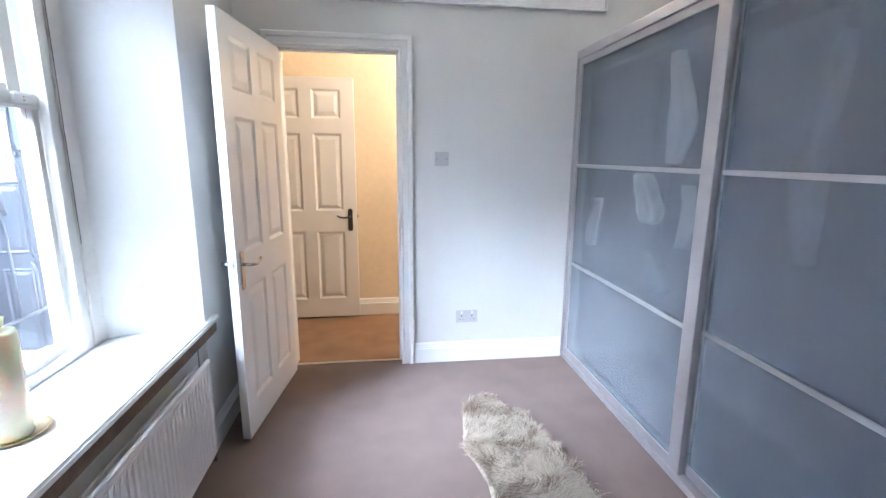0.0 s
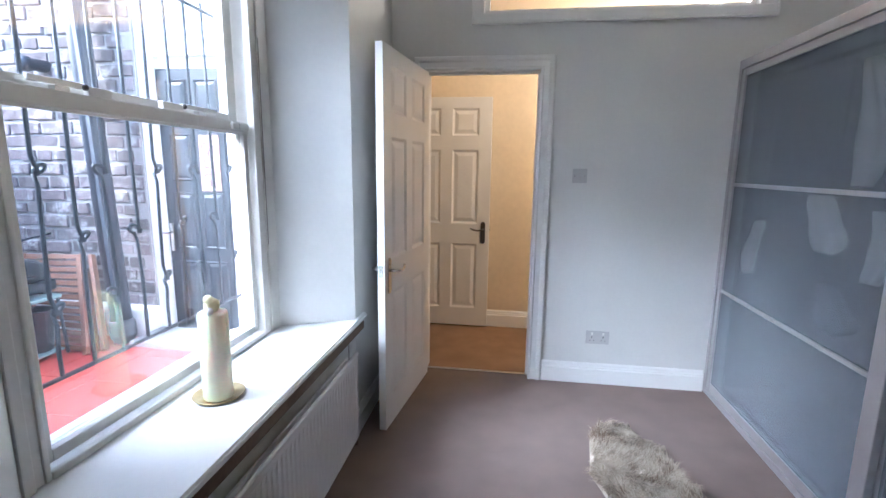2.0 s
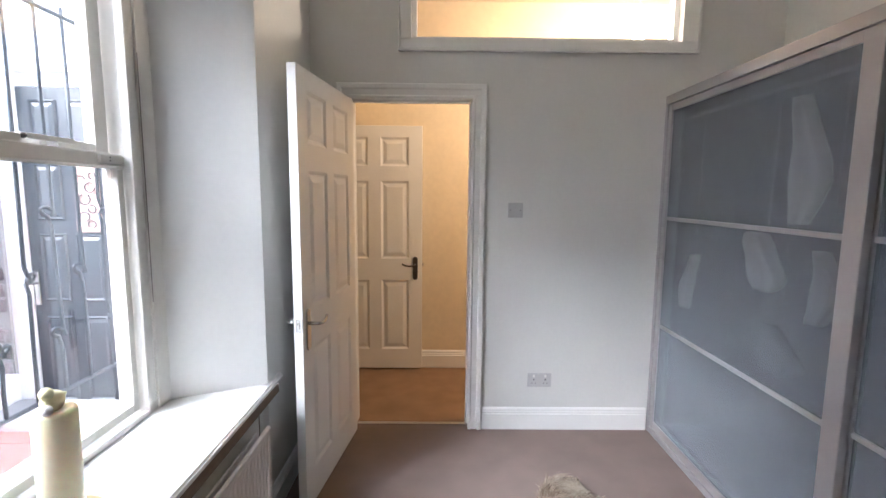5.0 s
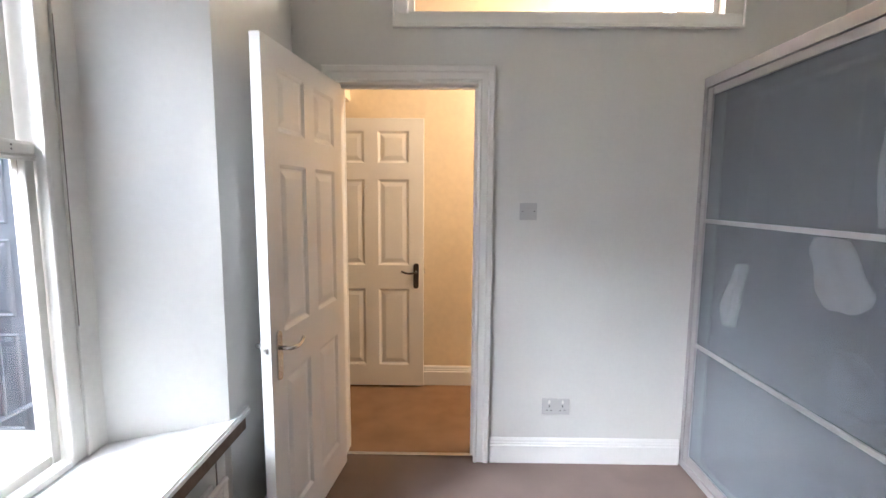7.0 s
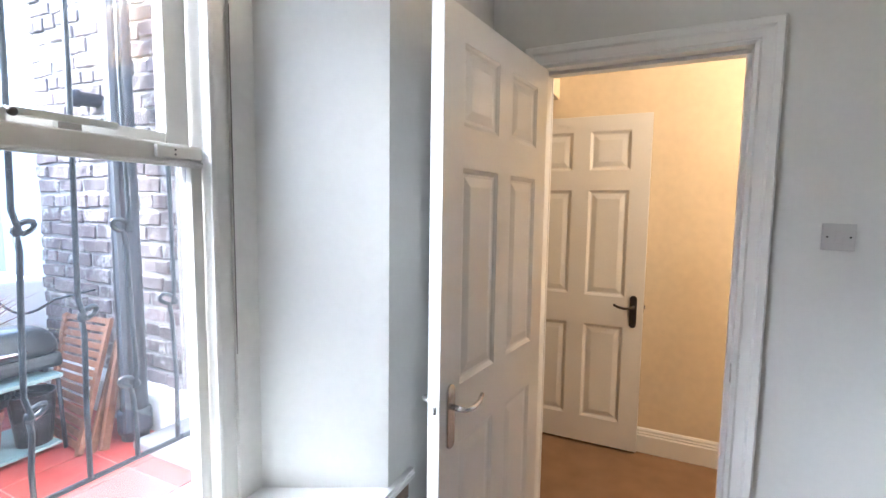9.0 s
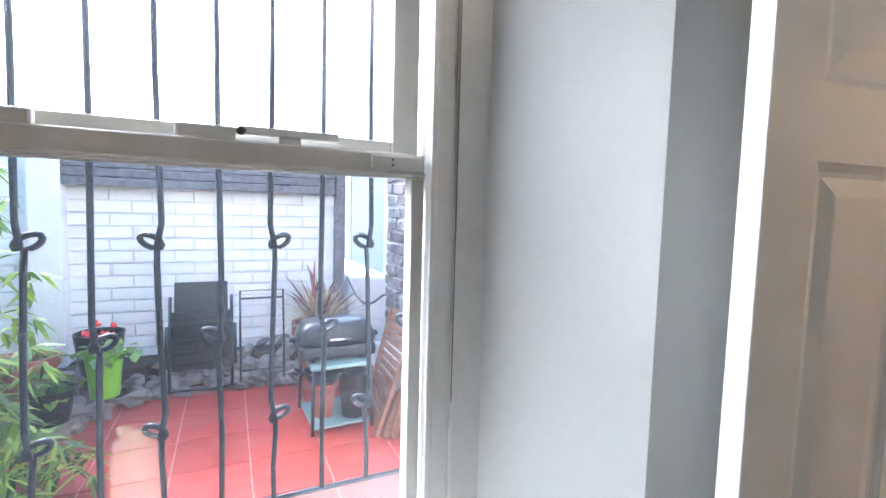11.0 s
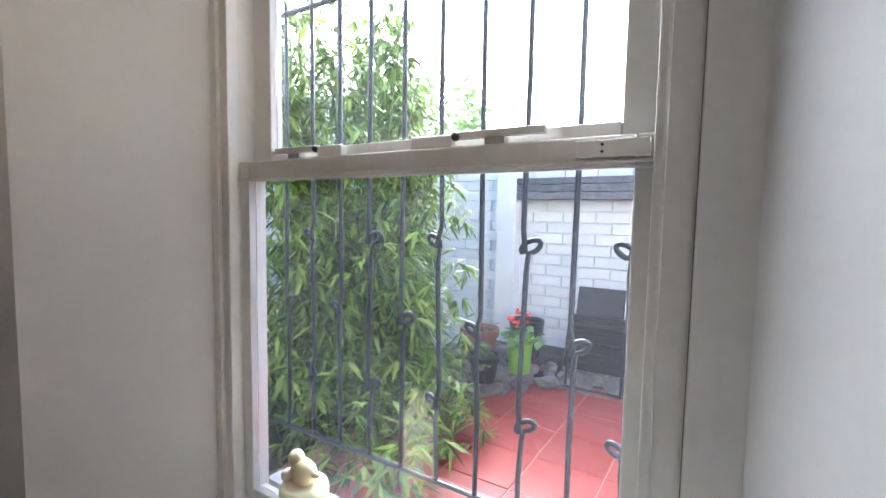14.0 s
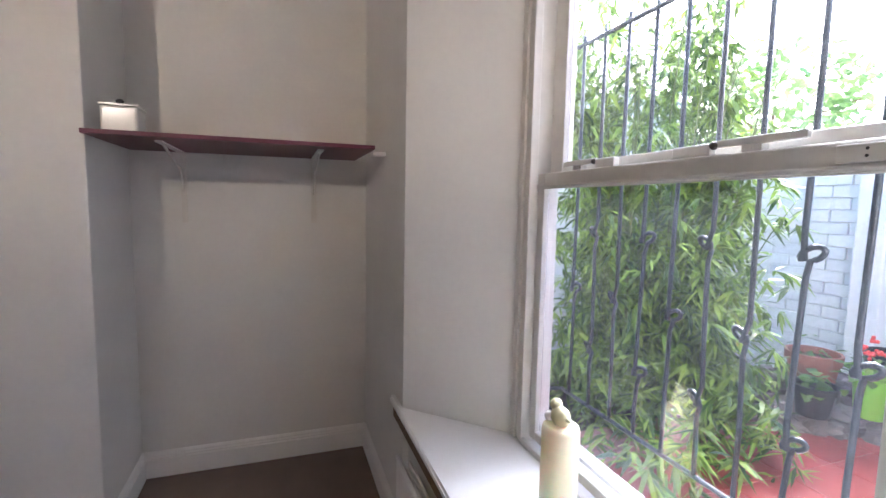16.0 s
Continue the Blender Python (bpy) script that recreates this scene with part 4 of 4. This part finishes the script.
for nm, n, L, mtl, zz, w in (("spikes", 46, 0.46, M_PURPLE, 0.40, 0.015), ("grass", 190, 0.46, M_STRAW, 0.40, 0.006)):
    verts, faces = [], []
    for k in range(n):
        a = rnd.uniform(0, 6.283)
        el = rnd.uniform(0.5, 1.45) if nm == "spikes" else rnd.uniform(0.2, 1.3)
        d = Vector((math.cos(a) * math.cos(el), math.sin(a) * math.cos(el), math.sin(el)))
        s = d.cross(Vector((0, 0, 1))).normalized() * w
        base = Vector((rnd.gauss(0, .03), rnd.gauss(0, .03), zz))
        i = len(verts)
        l = L * rnd.uniform(.6, 1.1)
        g = -0.35 if nm == "grass" else -0.12
        q = [base, base + d * l * .4 + Vector((0, 0, g * l * .1)), base + d * l * .75 + Vector((0, 0, g * l * .45)), base + d * l + Vector((0, 0, g * l))]
        for j, c in enumerate(q[:3]):
            verts += [(c + s * (1 - j * .25))[:], (c - s * (1 - j * .25))[:]]
        verts.append(q[3][:])
        faces += [(i, i + 1, i + 3, i + 2), (i + 2, i + 3, i + 5, i + 4), (i + 4, i + 5, i + 6)]
    me = bpy.data.meshes.new(nm)
    me.from_pydata(verts, [], faces)
    me.materials.append(mtl)
    ob = new(nm, me)
    ob.parent = p5
    tagged(ob, "dark purple strap leaves" if nm == "spikes" else "dry straw grass", kind="stuff")


# ---- yard: barbecue on its table ----
BIG = Matrix.Scale(1.12, 4)
tb = thing("barbecue_table", (-2.437, 2.025, GROUND), 2, "small black metal table with a grey-green top and a lower shelf", "table")
tb.matrix_basis = tb.matrix_basis @ BIG
TH = 0.314
part("tabletop", boxed(-0.17, 0.17, -0.145, 0.145, TH - 0.018, TH, bevel=0.006), M_GREENT, tb)
part("lower_shelf", boxed(-0.155, 0.155, -0.135, 0.135, 0.018, 0.030, bevel=0.003), M_GREENT, tb)
for sx in (-0.155, 0.155):
    for sy in (-0.132, 0.132):
        part("leg", tube(bmesh.new(), [(sx * 1.08, sy * 1.05, 0.0005), (sx, sy, TH - 0.019)], 0.008, 8), M_IRON, tb, smooth=True)
bq = thing("barbecue", (-2.437, 2.025, 0.6825), 0, "black enamelled portable barbecue with closed domed lid", "barbecue")
bq.matrix_basis = bq.matrix_basis @ BIG
bm = bmesh.new()
box(bm, -0.12, 0.12, -0.175, 0.175, 0.012, 0.075, bevel=0.02)
part("fire_bowl", bm, M_BLACKP, bq)
bm = bmesh.new()
rows = []
for k in range(7):
    a = k / 6 * math.pi / 2
    sx, sy, z = 0.118 * math.cos(a) ** 0.45 + 0.002, 0.185 * math.cos(a) ** 0.35 + 0.002, 0.077 + 0.105 * math.sin(a)
    rows.append([bm.verts.new((sx * math.copysign(abs(math.cos(t)) ** 0.5, math.cos(t)), sy * math.copysign(abs(math.sin(t)) ** 0.5, math.sin(t)), z)) for t in [2 * math.pi * (i + 0.5) / 28 for i in range(28)]])
for a, b in zip(rows, rows[1:]):
    for i in range(28):
        bm.faces.new((a[i], a[(i + 1) % 28], b[(i + 1) % 28], b[i]))
bm.faces.new(rows[-1])
bm.faces.new(rows[0][::-1])
part("lid", bm, M_BLACKP, bq, "glossy black domed lid", smooth=True)
part("lid_handle", tube(bmesh.new(), [(0.118, -0.05, 0.10), (0.145, -0.045, 0.11), (0.145, 0.045, 0.11), (0.118, 0.05, 0.10)], 0.006, 8), M_CHROME, bq, smooth=True)
for y in (-0.16, 0.16):
    part("side_knob", lathe(bmesh.new(), [(0.012, -0.02), (0.018, 0.0), (0.012, 0.02)], 12, pose(0, y * 1.20, 0.09, 90)), M_BLACKP, bq, smooth=True)
    part("foot", boxed(-0.10, 0.10, y * 0.75 - 0.008, y * 0.75 + 0.008, 0.0005, 0.0118), M_IRON, bq)
b1 = flower_pot("black_bucket", (-2.36, 2.116, GROUND + 0.0345), 0.080, 0.21, M_BLACKP, "black plastic bucket on the lower table shelf", lip=False)
b2 = flower_pot("stacked_pot", (-2.404, 1.958, GROUND + 0.0345), 0.062, 0.165, M_TERRA, "terracotta pot on the lower table shelf under a black bowl")
for pot in (b1, b2):
    pot.matrix_basis = pot.matrix_basis @ BIG
b4 = thing("handled_bowl", (-2.404, 1.958, GROUND + 0.221), 0, "black metal bowl with two handles on the terracotta pot", "bowl")
part("bowl", lathe(bmesh.new(), [(0.05, 0), (0.09, 0.02), (0.105, 0.06), (0.112, 0.062), (0.10, 0.064), (0.085, 0.025), (0.02, 0.01)], 26), M_BLACKP, b4, smooth=True)
for s_ in (-1, 1):
    part("handle", tube(bmesh.new(), [(s_ * 0.02 - 0.03, s_ * 0.10, 0.05), (s_ * 0.02 - 0.03, s_ * 0.145, 0.065), (s_ * 0.02 + 0.03, s_ * 0.145, 0.065), (s_ * 0.02 + 0.03, s_ * 0.10, 0.05)], 0.007, 8), M_BLACKP, b4, smooth=True)


# ---- yard: folded wooden chair, black chair, rack ----
ch = thing("folded_wooden_chair", (-2.32, 2.17, GROUND), 0, "folded slatted teak chair leaning against the brick wall", "chair")
a0, a1 = Vector((-0.17, 0.05, 0.0)), Vector((0.20, 0.0, 0.0))
t0, t1 = Vector((-0.50, 0.31, 0.50)), Vector((-0.11, 0.325, 0.51))


def beam(p, q, w, d, nrm):
    p, q = Vector(p), Vector(q)
    ax = (q - p)
    L = ax.length
    ax.normalize()
    nrm = Vector(nrm)
    nrm = (nrm - ax * nrm.dot(ax)).normalized()
    s = ax.cross(nrm)
    m = Matrix((s, nrm, ax)).transposed().to_4x4()
    m.translation = p
    return box(bmesh.new(), -w / 2, w / 2, -d / 2, d / 2, 0, L, bevel=0.003, m=m)


face = (t0 - a0).cross(a1 - a0).normalized()
part("side_rail", beam(a0, t0, 0.035, 0.022, face), M_TEAK, ch)
part("side_rail", beam(a1, t1, 0.035, 0.022, face), M_TEAK, ch)
for k in range(14):
    u = 0.05 + 0.93 * k / 13
    p, q = a0.lerp(t0, u), a1.lerp(t1, u)
    w = (q - p).normalized()
    part("slat", beam(p + w * 0.018, q - w * 0.018, 0.030, 0.012, face), M_TEAK, ch)
off = Vector((0.05, 0.075, 0.0))
part("leg", beam(a1 + off, t1 + off * 0.7 + Vector((0, 0, -.01)), 0.04, 0.022, (1, 0, 0)), M_TEAK, ch)
part("leg", beam(a1 + off * 0.5, t1 + off * 0.35 + Vector((0, 0, -.12)), 0.035, 0.02, (1, 0, 0)), M_TEAK, ch)
part("leg", beam(a0 - off * 0.5, a0.lerp(t0, 0.4) - off * 0.6, 0.035, 0.02, (1, 0, 0)), M_TEAK, ch)

bc = thing("folded_black_chair", (-2.85, 1.36, 0.46), 0, "folded black plastic garden chair standing on the stones", "chair")
part("backrest", beam((0.02, 0, 0.30), (-0.07, 0, 0.575), 0.27, 0.022, (1, 0, 0)), M_BLACKP, bc)
part("seat", beam((0.05, 0, 0.10), (0.0, 0, 0.42), 0.30, 0.030, (1, 0, 0)), M_BLACKP, bc)
for y in (-0.155, 0.155):
    part("leg", tube(bmesh.new(), [(0.09, y, 0.0), (-0.03, y, 0.5)], 0.009, 8), M_IRON, bc, smooth=True)
    part("arm", tube(bmesh.new(), [(0.06, y * 1.08, 0.12), (0.0, y * 1.08, 0.34)], 0.013, 8), M_BLACKP, bc, smooth=True)
part("foot_bar", tube(bmesh.new(), [(0.10, -0.17, 0.004), (0.10, 0.17, 0.004)], 0.007, 8), M_IRON, bc, smooth=True)
for k in range(5):
    part("rib", boxed(0.062 - k * 0.011, 0.070 - k * 0.011, -0.13, 0.13, 0.13 + k * 0.06, 0.15 + k * 0.06, bevel=0.002), M_BLACKP, bc)
rk = thing("wire_rack", (-2.85, 1.66, 0.46), 0, "thin black wire rack leaning on the whitewashed wall", "rack")
for nm, pts in (("frame", [(0.05, -0.10, 0.0), (-0.02, -0.10, 0.52), (-0.02, 0.14, 0.52), (0.05, 0.14, 0.0)]), ("crossbar", [(-0.015, -0.10, 0.475), (-0.015, 0.14, 0.475)]), ("crossbar", [(0.045, -0.10, 0.06), (0.045, 0.14, 0.06)])):
    part(nm, tube(bmesh.new(), pts, 0.006, 7), M_IRON, rk, smooth=True)

# ---- yard: down pipe with stub ----
pp = thing("down_pipe", (-2.245, 2.52, GROUND - 0.05), 0, "thick black painted soil pipe on the brick wall", "drain pipe")
pp.matrix_basis = pose(-2.07, 2.388, GROUND - 0.05, -2.7, -5.0, 0)
part("pipe", lathe(bmesh.new(), [(0.058, 0), (0.058, 4.2)], 20), M_PIPE, pp, smooth=True)
part("collar", lathe(bmesh.new(), [(0.068, 0.08), (0.072, 0.10), (0.072, 0.17), (0.068, 0.19)], 20), M_PIPE, pp, smooth=True)
part("strip", boxed(0.035, 0.06, -0.075, -0.05, 0.1, 4.2, bevel=0.003), M_PIPE, pp)
st = thing("pipe_stub", (-2.58, 2.598, 1.99), 0, "short capped black vent pipe in the brick wall", "vent pipe")
part("stub", lathe(bmesh.new(), [(0.036, 0), (0.036, 0.10), (0.045, 0.10), (0.045, 0.15)], 16, pose(0, 0, 0, 90, 0, -25)), M_PIPE, st, smooth=True)


# ---- yard: walls, door, beam ----
part("yard_wall_core", boxed(-3.25, -1.99, 2.583, 2.86, -0.2, 3.6), M_MORTAR, kind="structure", label="weathered brick outrigger wall")
part("yard_wall_plinth", boxed(-3.2, -1.985, 2.465, 2.605, GROUND - 0.1, 0.51, bevel=0.02), M_WBRICK, kind="structure", label="whitewashed plinth")
part("door_step", boxed(-1.983, -1.035, 2.32, 2.598, GROUND - 0.1, GROUND + 0.035, bevel=0.012), M_MORTAR, kind="structure", label="pale worn concrete step before the back door")
part("door_jamb_white", boxed(-1.989, -1.925, 2.60, 2.86, -0.2, 3.6), M_WHITEOUT, kind="structure", label="white painted brick edge")
part("door_header", boxed(-1.924, -1.001, 2.66, 2.86, 1.985, 3.6), M_WHITEOUT, kind="structure")
part("door_wall", boxed(-1.475, -1.001, 2.66, 2.86, -0.2, 1.984), M_WHITEOUT, kind="structure")
fl = thing("fanlight", (-1.924, 2.655, 2.03), 0, "white framed fanlight above the black door", "window", kind="structure")
for q in ((0.02, 0.05, 0.02, 0.62), (0.44, 0.47, 0.02, 0.62), (0.051, 0.439, 0.02, 0.05), (0.051, 0.439, 0.59, 0.62)):
    part("frame", boxed(q[0], q[1], -0.03, 0.004, q[2], q[3], bevel=0.004), M_WHITEOUT, fl)
part("pane", boxed(0.051, 0.439, -0.012, -0.008, 0.051, 0.589), M_CERAMIC, fl, "milky glass with a drawn white blind")
xd = thing("back_door", (-1.920, 2.66, 0.18), 0, "black panelled back door with an ornate glass pane, closed", "door")
W_, H_ = 0.443, 1.80
part("leaf", boxed(0, W_, 0, 0.04, 0, H_, bevel=0.002), M_DOORX, xd)
for x0, x1 in ((0.06, 0.20), (0.25, 0.40)):
    for z0, z1 in ((0.15, 0.62), (0.70, 1.06), (1.13, 1.42), (1.50, 1.74)):
        if x0 > 0.2 and z0 in (1.13,):
            continue
        pb_ = bmesh.new()
        rr = [[pb_.verts.new(p) for p in ((x0 + o, y, z0 + o), (x1 - o, y, z0 + o), (x1 - o, y, z1 - o), (x0 + o, y, z1 - o))] for o, y in ((0, -0.002), (0.008, -0.012), (0.016, -0.004), (0.035, -0.010))]
        for r_, s_ in zip(rr, rr[1:]):
            for k in range(4):
                pb_.faces.new((r_[k], r_[(k + 1) % 4], s_[(k + 1) % 4], s_[k]))
        pb_.faces.new(rr[-1])
        part("panel", pb_, M_DOORX, xd)
part("glass_pane", boxed(0.26, 0.39, -0.008, -0.001, 1.07, 1.41), M_LEAD, xd, "pinkish leaded glass")
sc_ = bmesh.new()
for k, (cx, cz, r_) in enumerate(((0.30, 1.34, .022), (0.345, 1.30, .025), (0.315, 1.24, .028), (0.35, 1.19, .02), (0.31, 1.15, .024), (0.345, 1.11, .02), (0.36, 1.36, .016))):
    tube(sc_, [(cx + r_ * math.cos(a), -0.013, cz + r_ * math.sin(a)) for a in [k + 5.2 * i / 12 for i in range(13)]], 0.003, 5)
part("scrollwork", sc_, M_IRON, xd, "wrought iron scrolls over the glass")
part("handle_plate", boxed(0.012, 0.042, -0.010, -0.001, 0.68, 0.86, bevel=0.003), M_CHROME, xd)
part("handle", tube(bmesh.new(), [(0.027, -0.01, 0.80), (0.027, -0.045, 0.80), (-0.04, -0.048, 0.80)], 0.007, 8), M_CHROME, xd, smooth=True)

part("white_wall_core", boxed(-3.72, -3.41, -0.9, 2.30, -0.2, 2.0), M_WMORTAR, kind="structure", label="whitewashed brick yard wall")
part("white_wall_side", boxed(-3.41, -1.001, -1.1, -0.9, -0.2, 2.4), M_WHITEOUT, kind="structure", label="whitewashed side wall behind the bamboo")
part("wall_pier", boxed(-3.41, -3.29, 0.47, 0.63, GROUND, 1.95, bevel=0.012), M_WBRICK, kind="structure", label="white pier with dead stems")
bmn = thing("weathered_beam", (-3.30, 0, 0), 0, "grey weathered timber beam fixed along the white wall", "beam")
for z0, z1 in ((1.575, 1.625), (1.630, 1.680), (1.685, 1.73)):
    part("board", boxed(-0.06, 0.0, 0.55, 2.20, z0, z1, bevel=0.004), M_GREYHOUSE, bmn)
part("bracket", boxed(-0.11, -0.061, 0.8, 0.9, 1.58, 1.70), M_IRON, bmn)
part("bracket", boxed(-0.11, -0.061, 1.8, 1.9, 1.58, 1.70), M_IRON, bmn)
part("gate_post", boxed(-3.42, -3.33, 2.21, 2.28, 0.1, 1.95, bevel=0.006), M_GREYHOUSE, kind="structure", label="weathered gate post")
part("white_coping", boxed(-5.4, -3.28, 2.31, 2.60, 0.2, 0.98, bevel=0.02), M_WHITEOUT, kind="structure", label="low whitewashed wall")
cn = thing("hanging_chain", (-3.26, 2.30, 0.99), 0, "thin rusty chain sagging along the low whitewashed wall", "chain")
part("links", tube(bmesh.new(), [(0.55 * k / 14, 0.10 * k / 14 - 0.02, -0.12 * math.sin(math.pi * k / 14) - 0.05 * k / 14) for k in range(15)], 0.007, 6), M_IRON, cn, smooth=True)
part("hook", tube(bmesh.new(), [(0.55, 0.08, -0.05), (0.55, 0.28, -0.03)], 0.006, 6), M_IRON, cn, smooth=True)
hs = thing("outbuilding", (-5.8, 2.3, 0), 0, "pale rendered outbuilding with a grey timber door", "building")
part("wall", boxed(-2.5, 0, -1.6, 3.0, 0, 2.02), M_WHITEOUT, hs)
part("door", boxed(0.001, 0.03, 0.62, 1.05, 0, 1.9, bevel=0.004), M_PLASTIC, hs)
part("window", boxed(0.001, 0.03, 0.25, 0.50, 1.3, 1.9, bevel=0.004), M_CERAMIC, hs)
bmf = bmesh.new()
for y in (0.57, 1.08):
    box(bmf, 0.001, 0.035, y - 0.03, y + 0.03, 0, 1.98)
box(bmf, 0.001, 0.035, 0.601, 1.049, 1.92, 1.98)
part("door_frame", bmf, M_WHITEOUT, hs)

# ---- ground ----
bm = bmesh.new()
s = 60
vs = [bm.verts.new(p) for p in ((-s, -s, GROUND - 0.03), (-0.99, -s, GROUND - 0.03), (-0.99, s, GROUND - 0.03), (-s, s, GROUND - 0.03))]
bm.faces.new(vs)
part("ground", bm, M_SOIL, kind="structure", label="dark soil")
part("outer_wall_below", boxed(-1.03, -1.001, -0.6, 2.65, -0.1, 0.60), M_WHITEOUT, kind="structure")
part("outer_sill", boxed(-1.06, -1.001, 0.80, 1.97, 0.601, 0.628, bevel=0.006), M_WHITEOUT, kind="structure", label="white painted stone sill")
terrace = part("tile_bed", boxed(-3.4, -1.031, 0.35, 2.53, GROUND - 0.03, GROUND - 0.004), M_JOINT, kind="structure", label="joints of the red tiled terrace")


def on_terrace(x, y):
    edge = 0.84 if x > -2.3 else 0.62 + (-2.3 - x) * 0.45
    return y > edge and x > -2.98 - 0.05 * math.sin(y * 3)


# ---- rocks ----
rk_thing = thing("rockery", (0, 0, GROUND), 0, "low border of piled broken stones along the tiles", "rockery")
rnd = random.Random(17)


def rock_mesh(k):
    b = bmesh.new()
    bmesh.ops.create_icosphere(b, subdivisions=2, radius=1)
    for v in b.verts:
        n_ = noise.noise(v.co * 1.3 + Vector((k * 3.1, 0, 0)))
        v.co *= 1 + 0.55 * n_
        v.co = Vector([round(c * 2.6) / 2.6 * 0.4 + c * 0.6 for c in v.co])
    me = bpy.data.meshes.new("stone")
    bmesh.ops.recalc_face_normals(b, faces=b.faces)
    b.to_mesh(me)
    b.free()
    me.materials.append(M_ROCK)
    return me


shapes = [rock_mesh(k) for k in range(8)]
border = [(-2.05, 0.42), (-2.35, 0.55), (-2.62, 0.70), (-2.86, 0.86), (-3.05, 1.08), (-3.08, 1.4), (-3.06, 1.7), (-3.02, 1.95)]
count = 0
for i in range(170):
    u = rnd.uniform(0, len(border) - 1.001)
    j = int(u)
    bx_, by_ = [border[j][c] + (border[j + 1][c] - border[j][c]) * (u - j) for c in (0, 1)]
    back = abs(rnd.gauss(0, 0.14))
    x, y = bx_ - back * (0.9 if by_ > 0.9 else 0.55), by_ - back * (0.1 if by_ > 1.0 else 0.7)
    sz = rnd.uniform(0.028, 0.062)
    ob = new("stone", shapes[rnd.randrange(8)])
    ob.parent = rk_thing
    z = min(0.20, back * 0.75) + sz * 0.35
    ob.matrix_basis = Matrix.LocRotScale((x, y, z), Euler((rnd.gauss(0, .3), rnd.gauss(0, .3), rnd.uniform(0, 6.28))), (sz * rnd.uniform(1.0, 1.8), sz * rnd.uniform(0.9, 1.3), sz * rnd.uniform(0.45, 0.8)))
part("bank", prism([(-3.4, 0.3), (-2.1, 0.3), (-2.4, 0.46), (-2.7, 0.60), (-2.98, 0.80), (-3.18, 1.05), (-3.22, 2.0), (-3.4, 2.0)], -0.028, 0.17), M_SOIL, rk_thing)

# ---- bricks and tiles ----
def brick_mesh(name, material, L, H, D):
    b = box(bmesh.new(), -L / 2, L / 2, -D / 2, D / 2, -H / 2, H / 2, bevel=0.004)
    me = bpy.data.meshes.new(name)
    bmesh.ops.recalc_face_normals(b, faces=b.faces)
    b.to_mesh(me)
    b.free()
    me.materials.append(material)
    return me


rnd = random.Random(2)
wall_core = bpy.data.objects["yard_wall_core"]


def worn_brick(L, H, D, k):
    """A brick with chipped, uneven edges; k picks the wear."""
    b = box(bmesh.new(), -L / 2, L / 2, -D / 2, D / 2, -H / 2, H / 2)
    bmesh.ops.subdivide_edges(b, edges=[e for e in b.edges if e.calc_length() > 0.09], cuts=3, use_grid_fill=True)
    bmesh.ops.bevel(b, geom=[e for e in b.edges if e.calc_face_angle(0) > 1], offset=0.006, segments=1, affect="EDGES")
    for v in b.verts:
        n_ = noise.noise_vector(v.co * 26 + Vector((k * 4.7, 0, 0)))
        v.co += Vector((n_.x * 0.007, n_.y * 0.007, n_.z * 0.008))
    me = bpy.data.meshes.new("brick")
    bmesh.ops.recalc_face_normals(b, faces=b.faces)
    b.to_mesh(me)
    b.free()
    me.materials.append(M_BRICK)
    return me


fulls = [worn_brick(0.216, 0.071, 0.05, k) for k in range(6)]
halves = [worn_brick(0.103, 0.071, 0.05, k + 9) for k in range(3)]
z, row = 0.50, 0
while z < 3.5:
    # every fourth course is laid in headers
    heads = row % 4 == 3
    x = -1.992 - (0.055 if heads else 0)
    first = row % 2 == 0
    while x > -3.20:
        wide = 0.115 if heads or first else 0.228
        first = False
        L = min(wide, x + 3.25)
        ob = new("brick", rnd.choice(halves if wide < 0.2 else fulls))
        ob.parent = wall_core
        ob.matrix_basis = pose(x - L / 2, 2.600 + rnd.uniform(-.008, .006), z + 0.04 + rnd.uniform(-.005, .005), 0, rnd.gauss(0, 1.1), rnd.gauss(0, .8)) @ Matrix.Diagonal((L / wide * rnd.uniform(0.95, 1.03), 1, rnd.uniform(0.86, 1.06), 1))
        x -= wide
    z += 0.0835
    row += 1

white_core = bpy.data.objects["white_wall_core"]
wfull = brick_mesh("brick", M_WBRICK, 0.222, 0.072, 0.03)
z, row, made = 0.32, 0, 0
while z < 1.95:
    y = -0.3 + (0.11 if row % 2 else 0)
    while y < 2.2:
        if made < 300:
            ob = new("brick", wfull)
            ob.parent = white_core
            ob.matrix_basis = pose(-3.408 + rnd.uniform(-.003, .004), y, z + 0.04, 0, 0, 90 + rnd.gauss(0, .6))
            made += 1
        y += 0.229
    z += 0.078
    row += 1

tile = box(bmesh.new(), -0.149, 0.149, -0.1545, 0.1545, -0.02, 0, bevel=0.003)
tme = bpy.data.meshes.new("tile")
tile.to_mesh(tme)
tile.free()
tme.materials.append(M_TILE)
for i in range(-3, 8):
    for j in range(-4, 6):
        x, y = -2.12 - 0.304 * i + 0.152, 1.27 + 0.315 * j + 0.157
        if -1.18 > x > -3.25 and y < 2.42 and on_terrace(x + 0.06, y + 0.12):
            ob = new("tile", tme)
            ob.parent = terrace
            ob.matrix_basis = pose(x, y, GROUND + rnd.uniform(-.001, .001), rnd.gauss(0, .15), rnd.gauss(0, .15), 0)
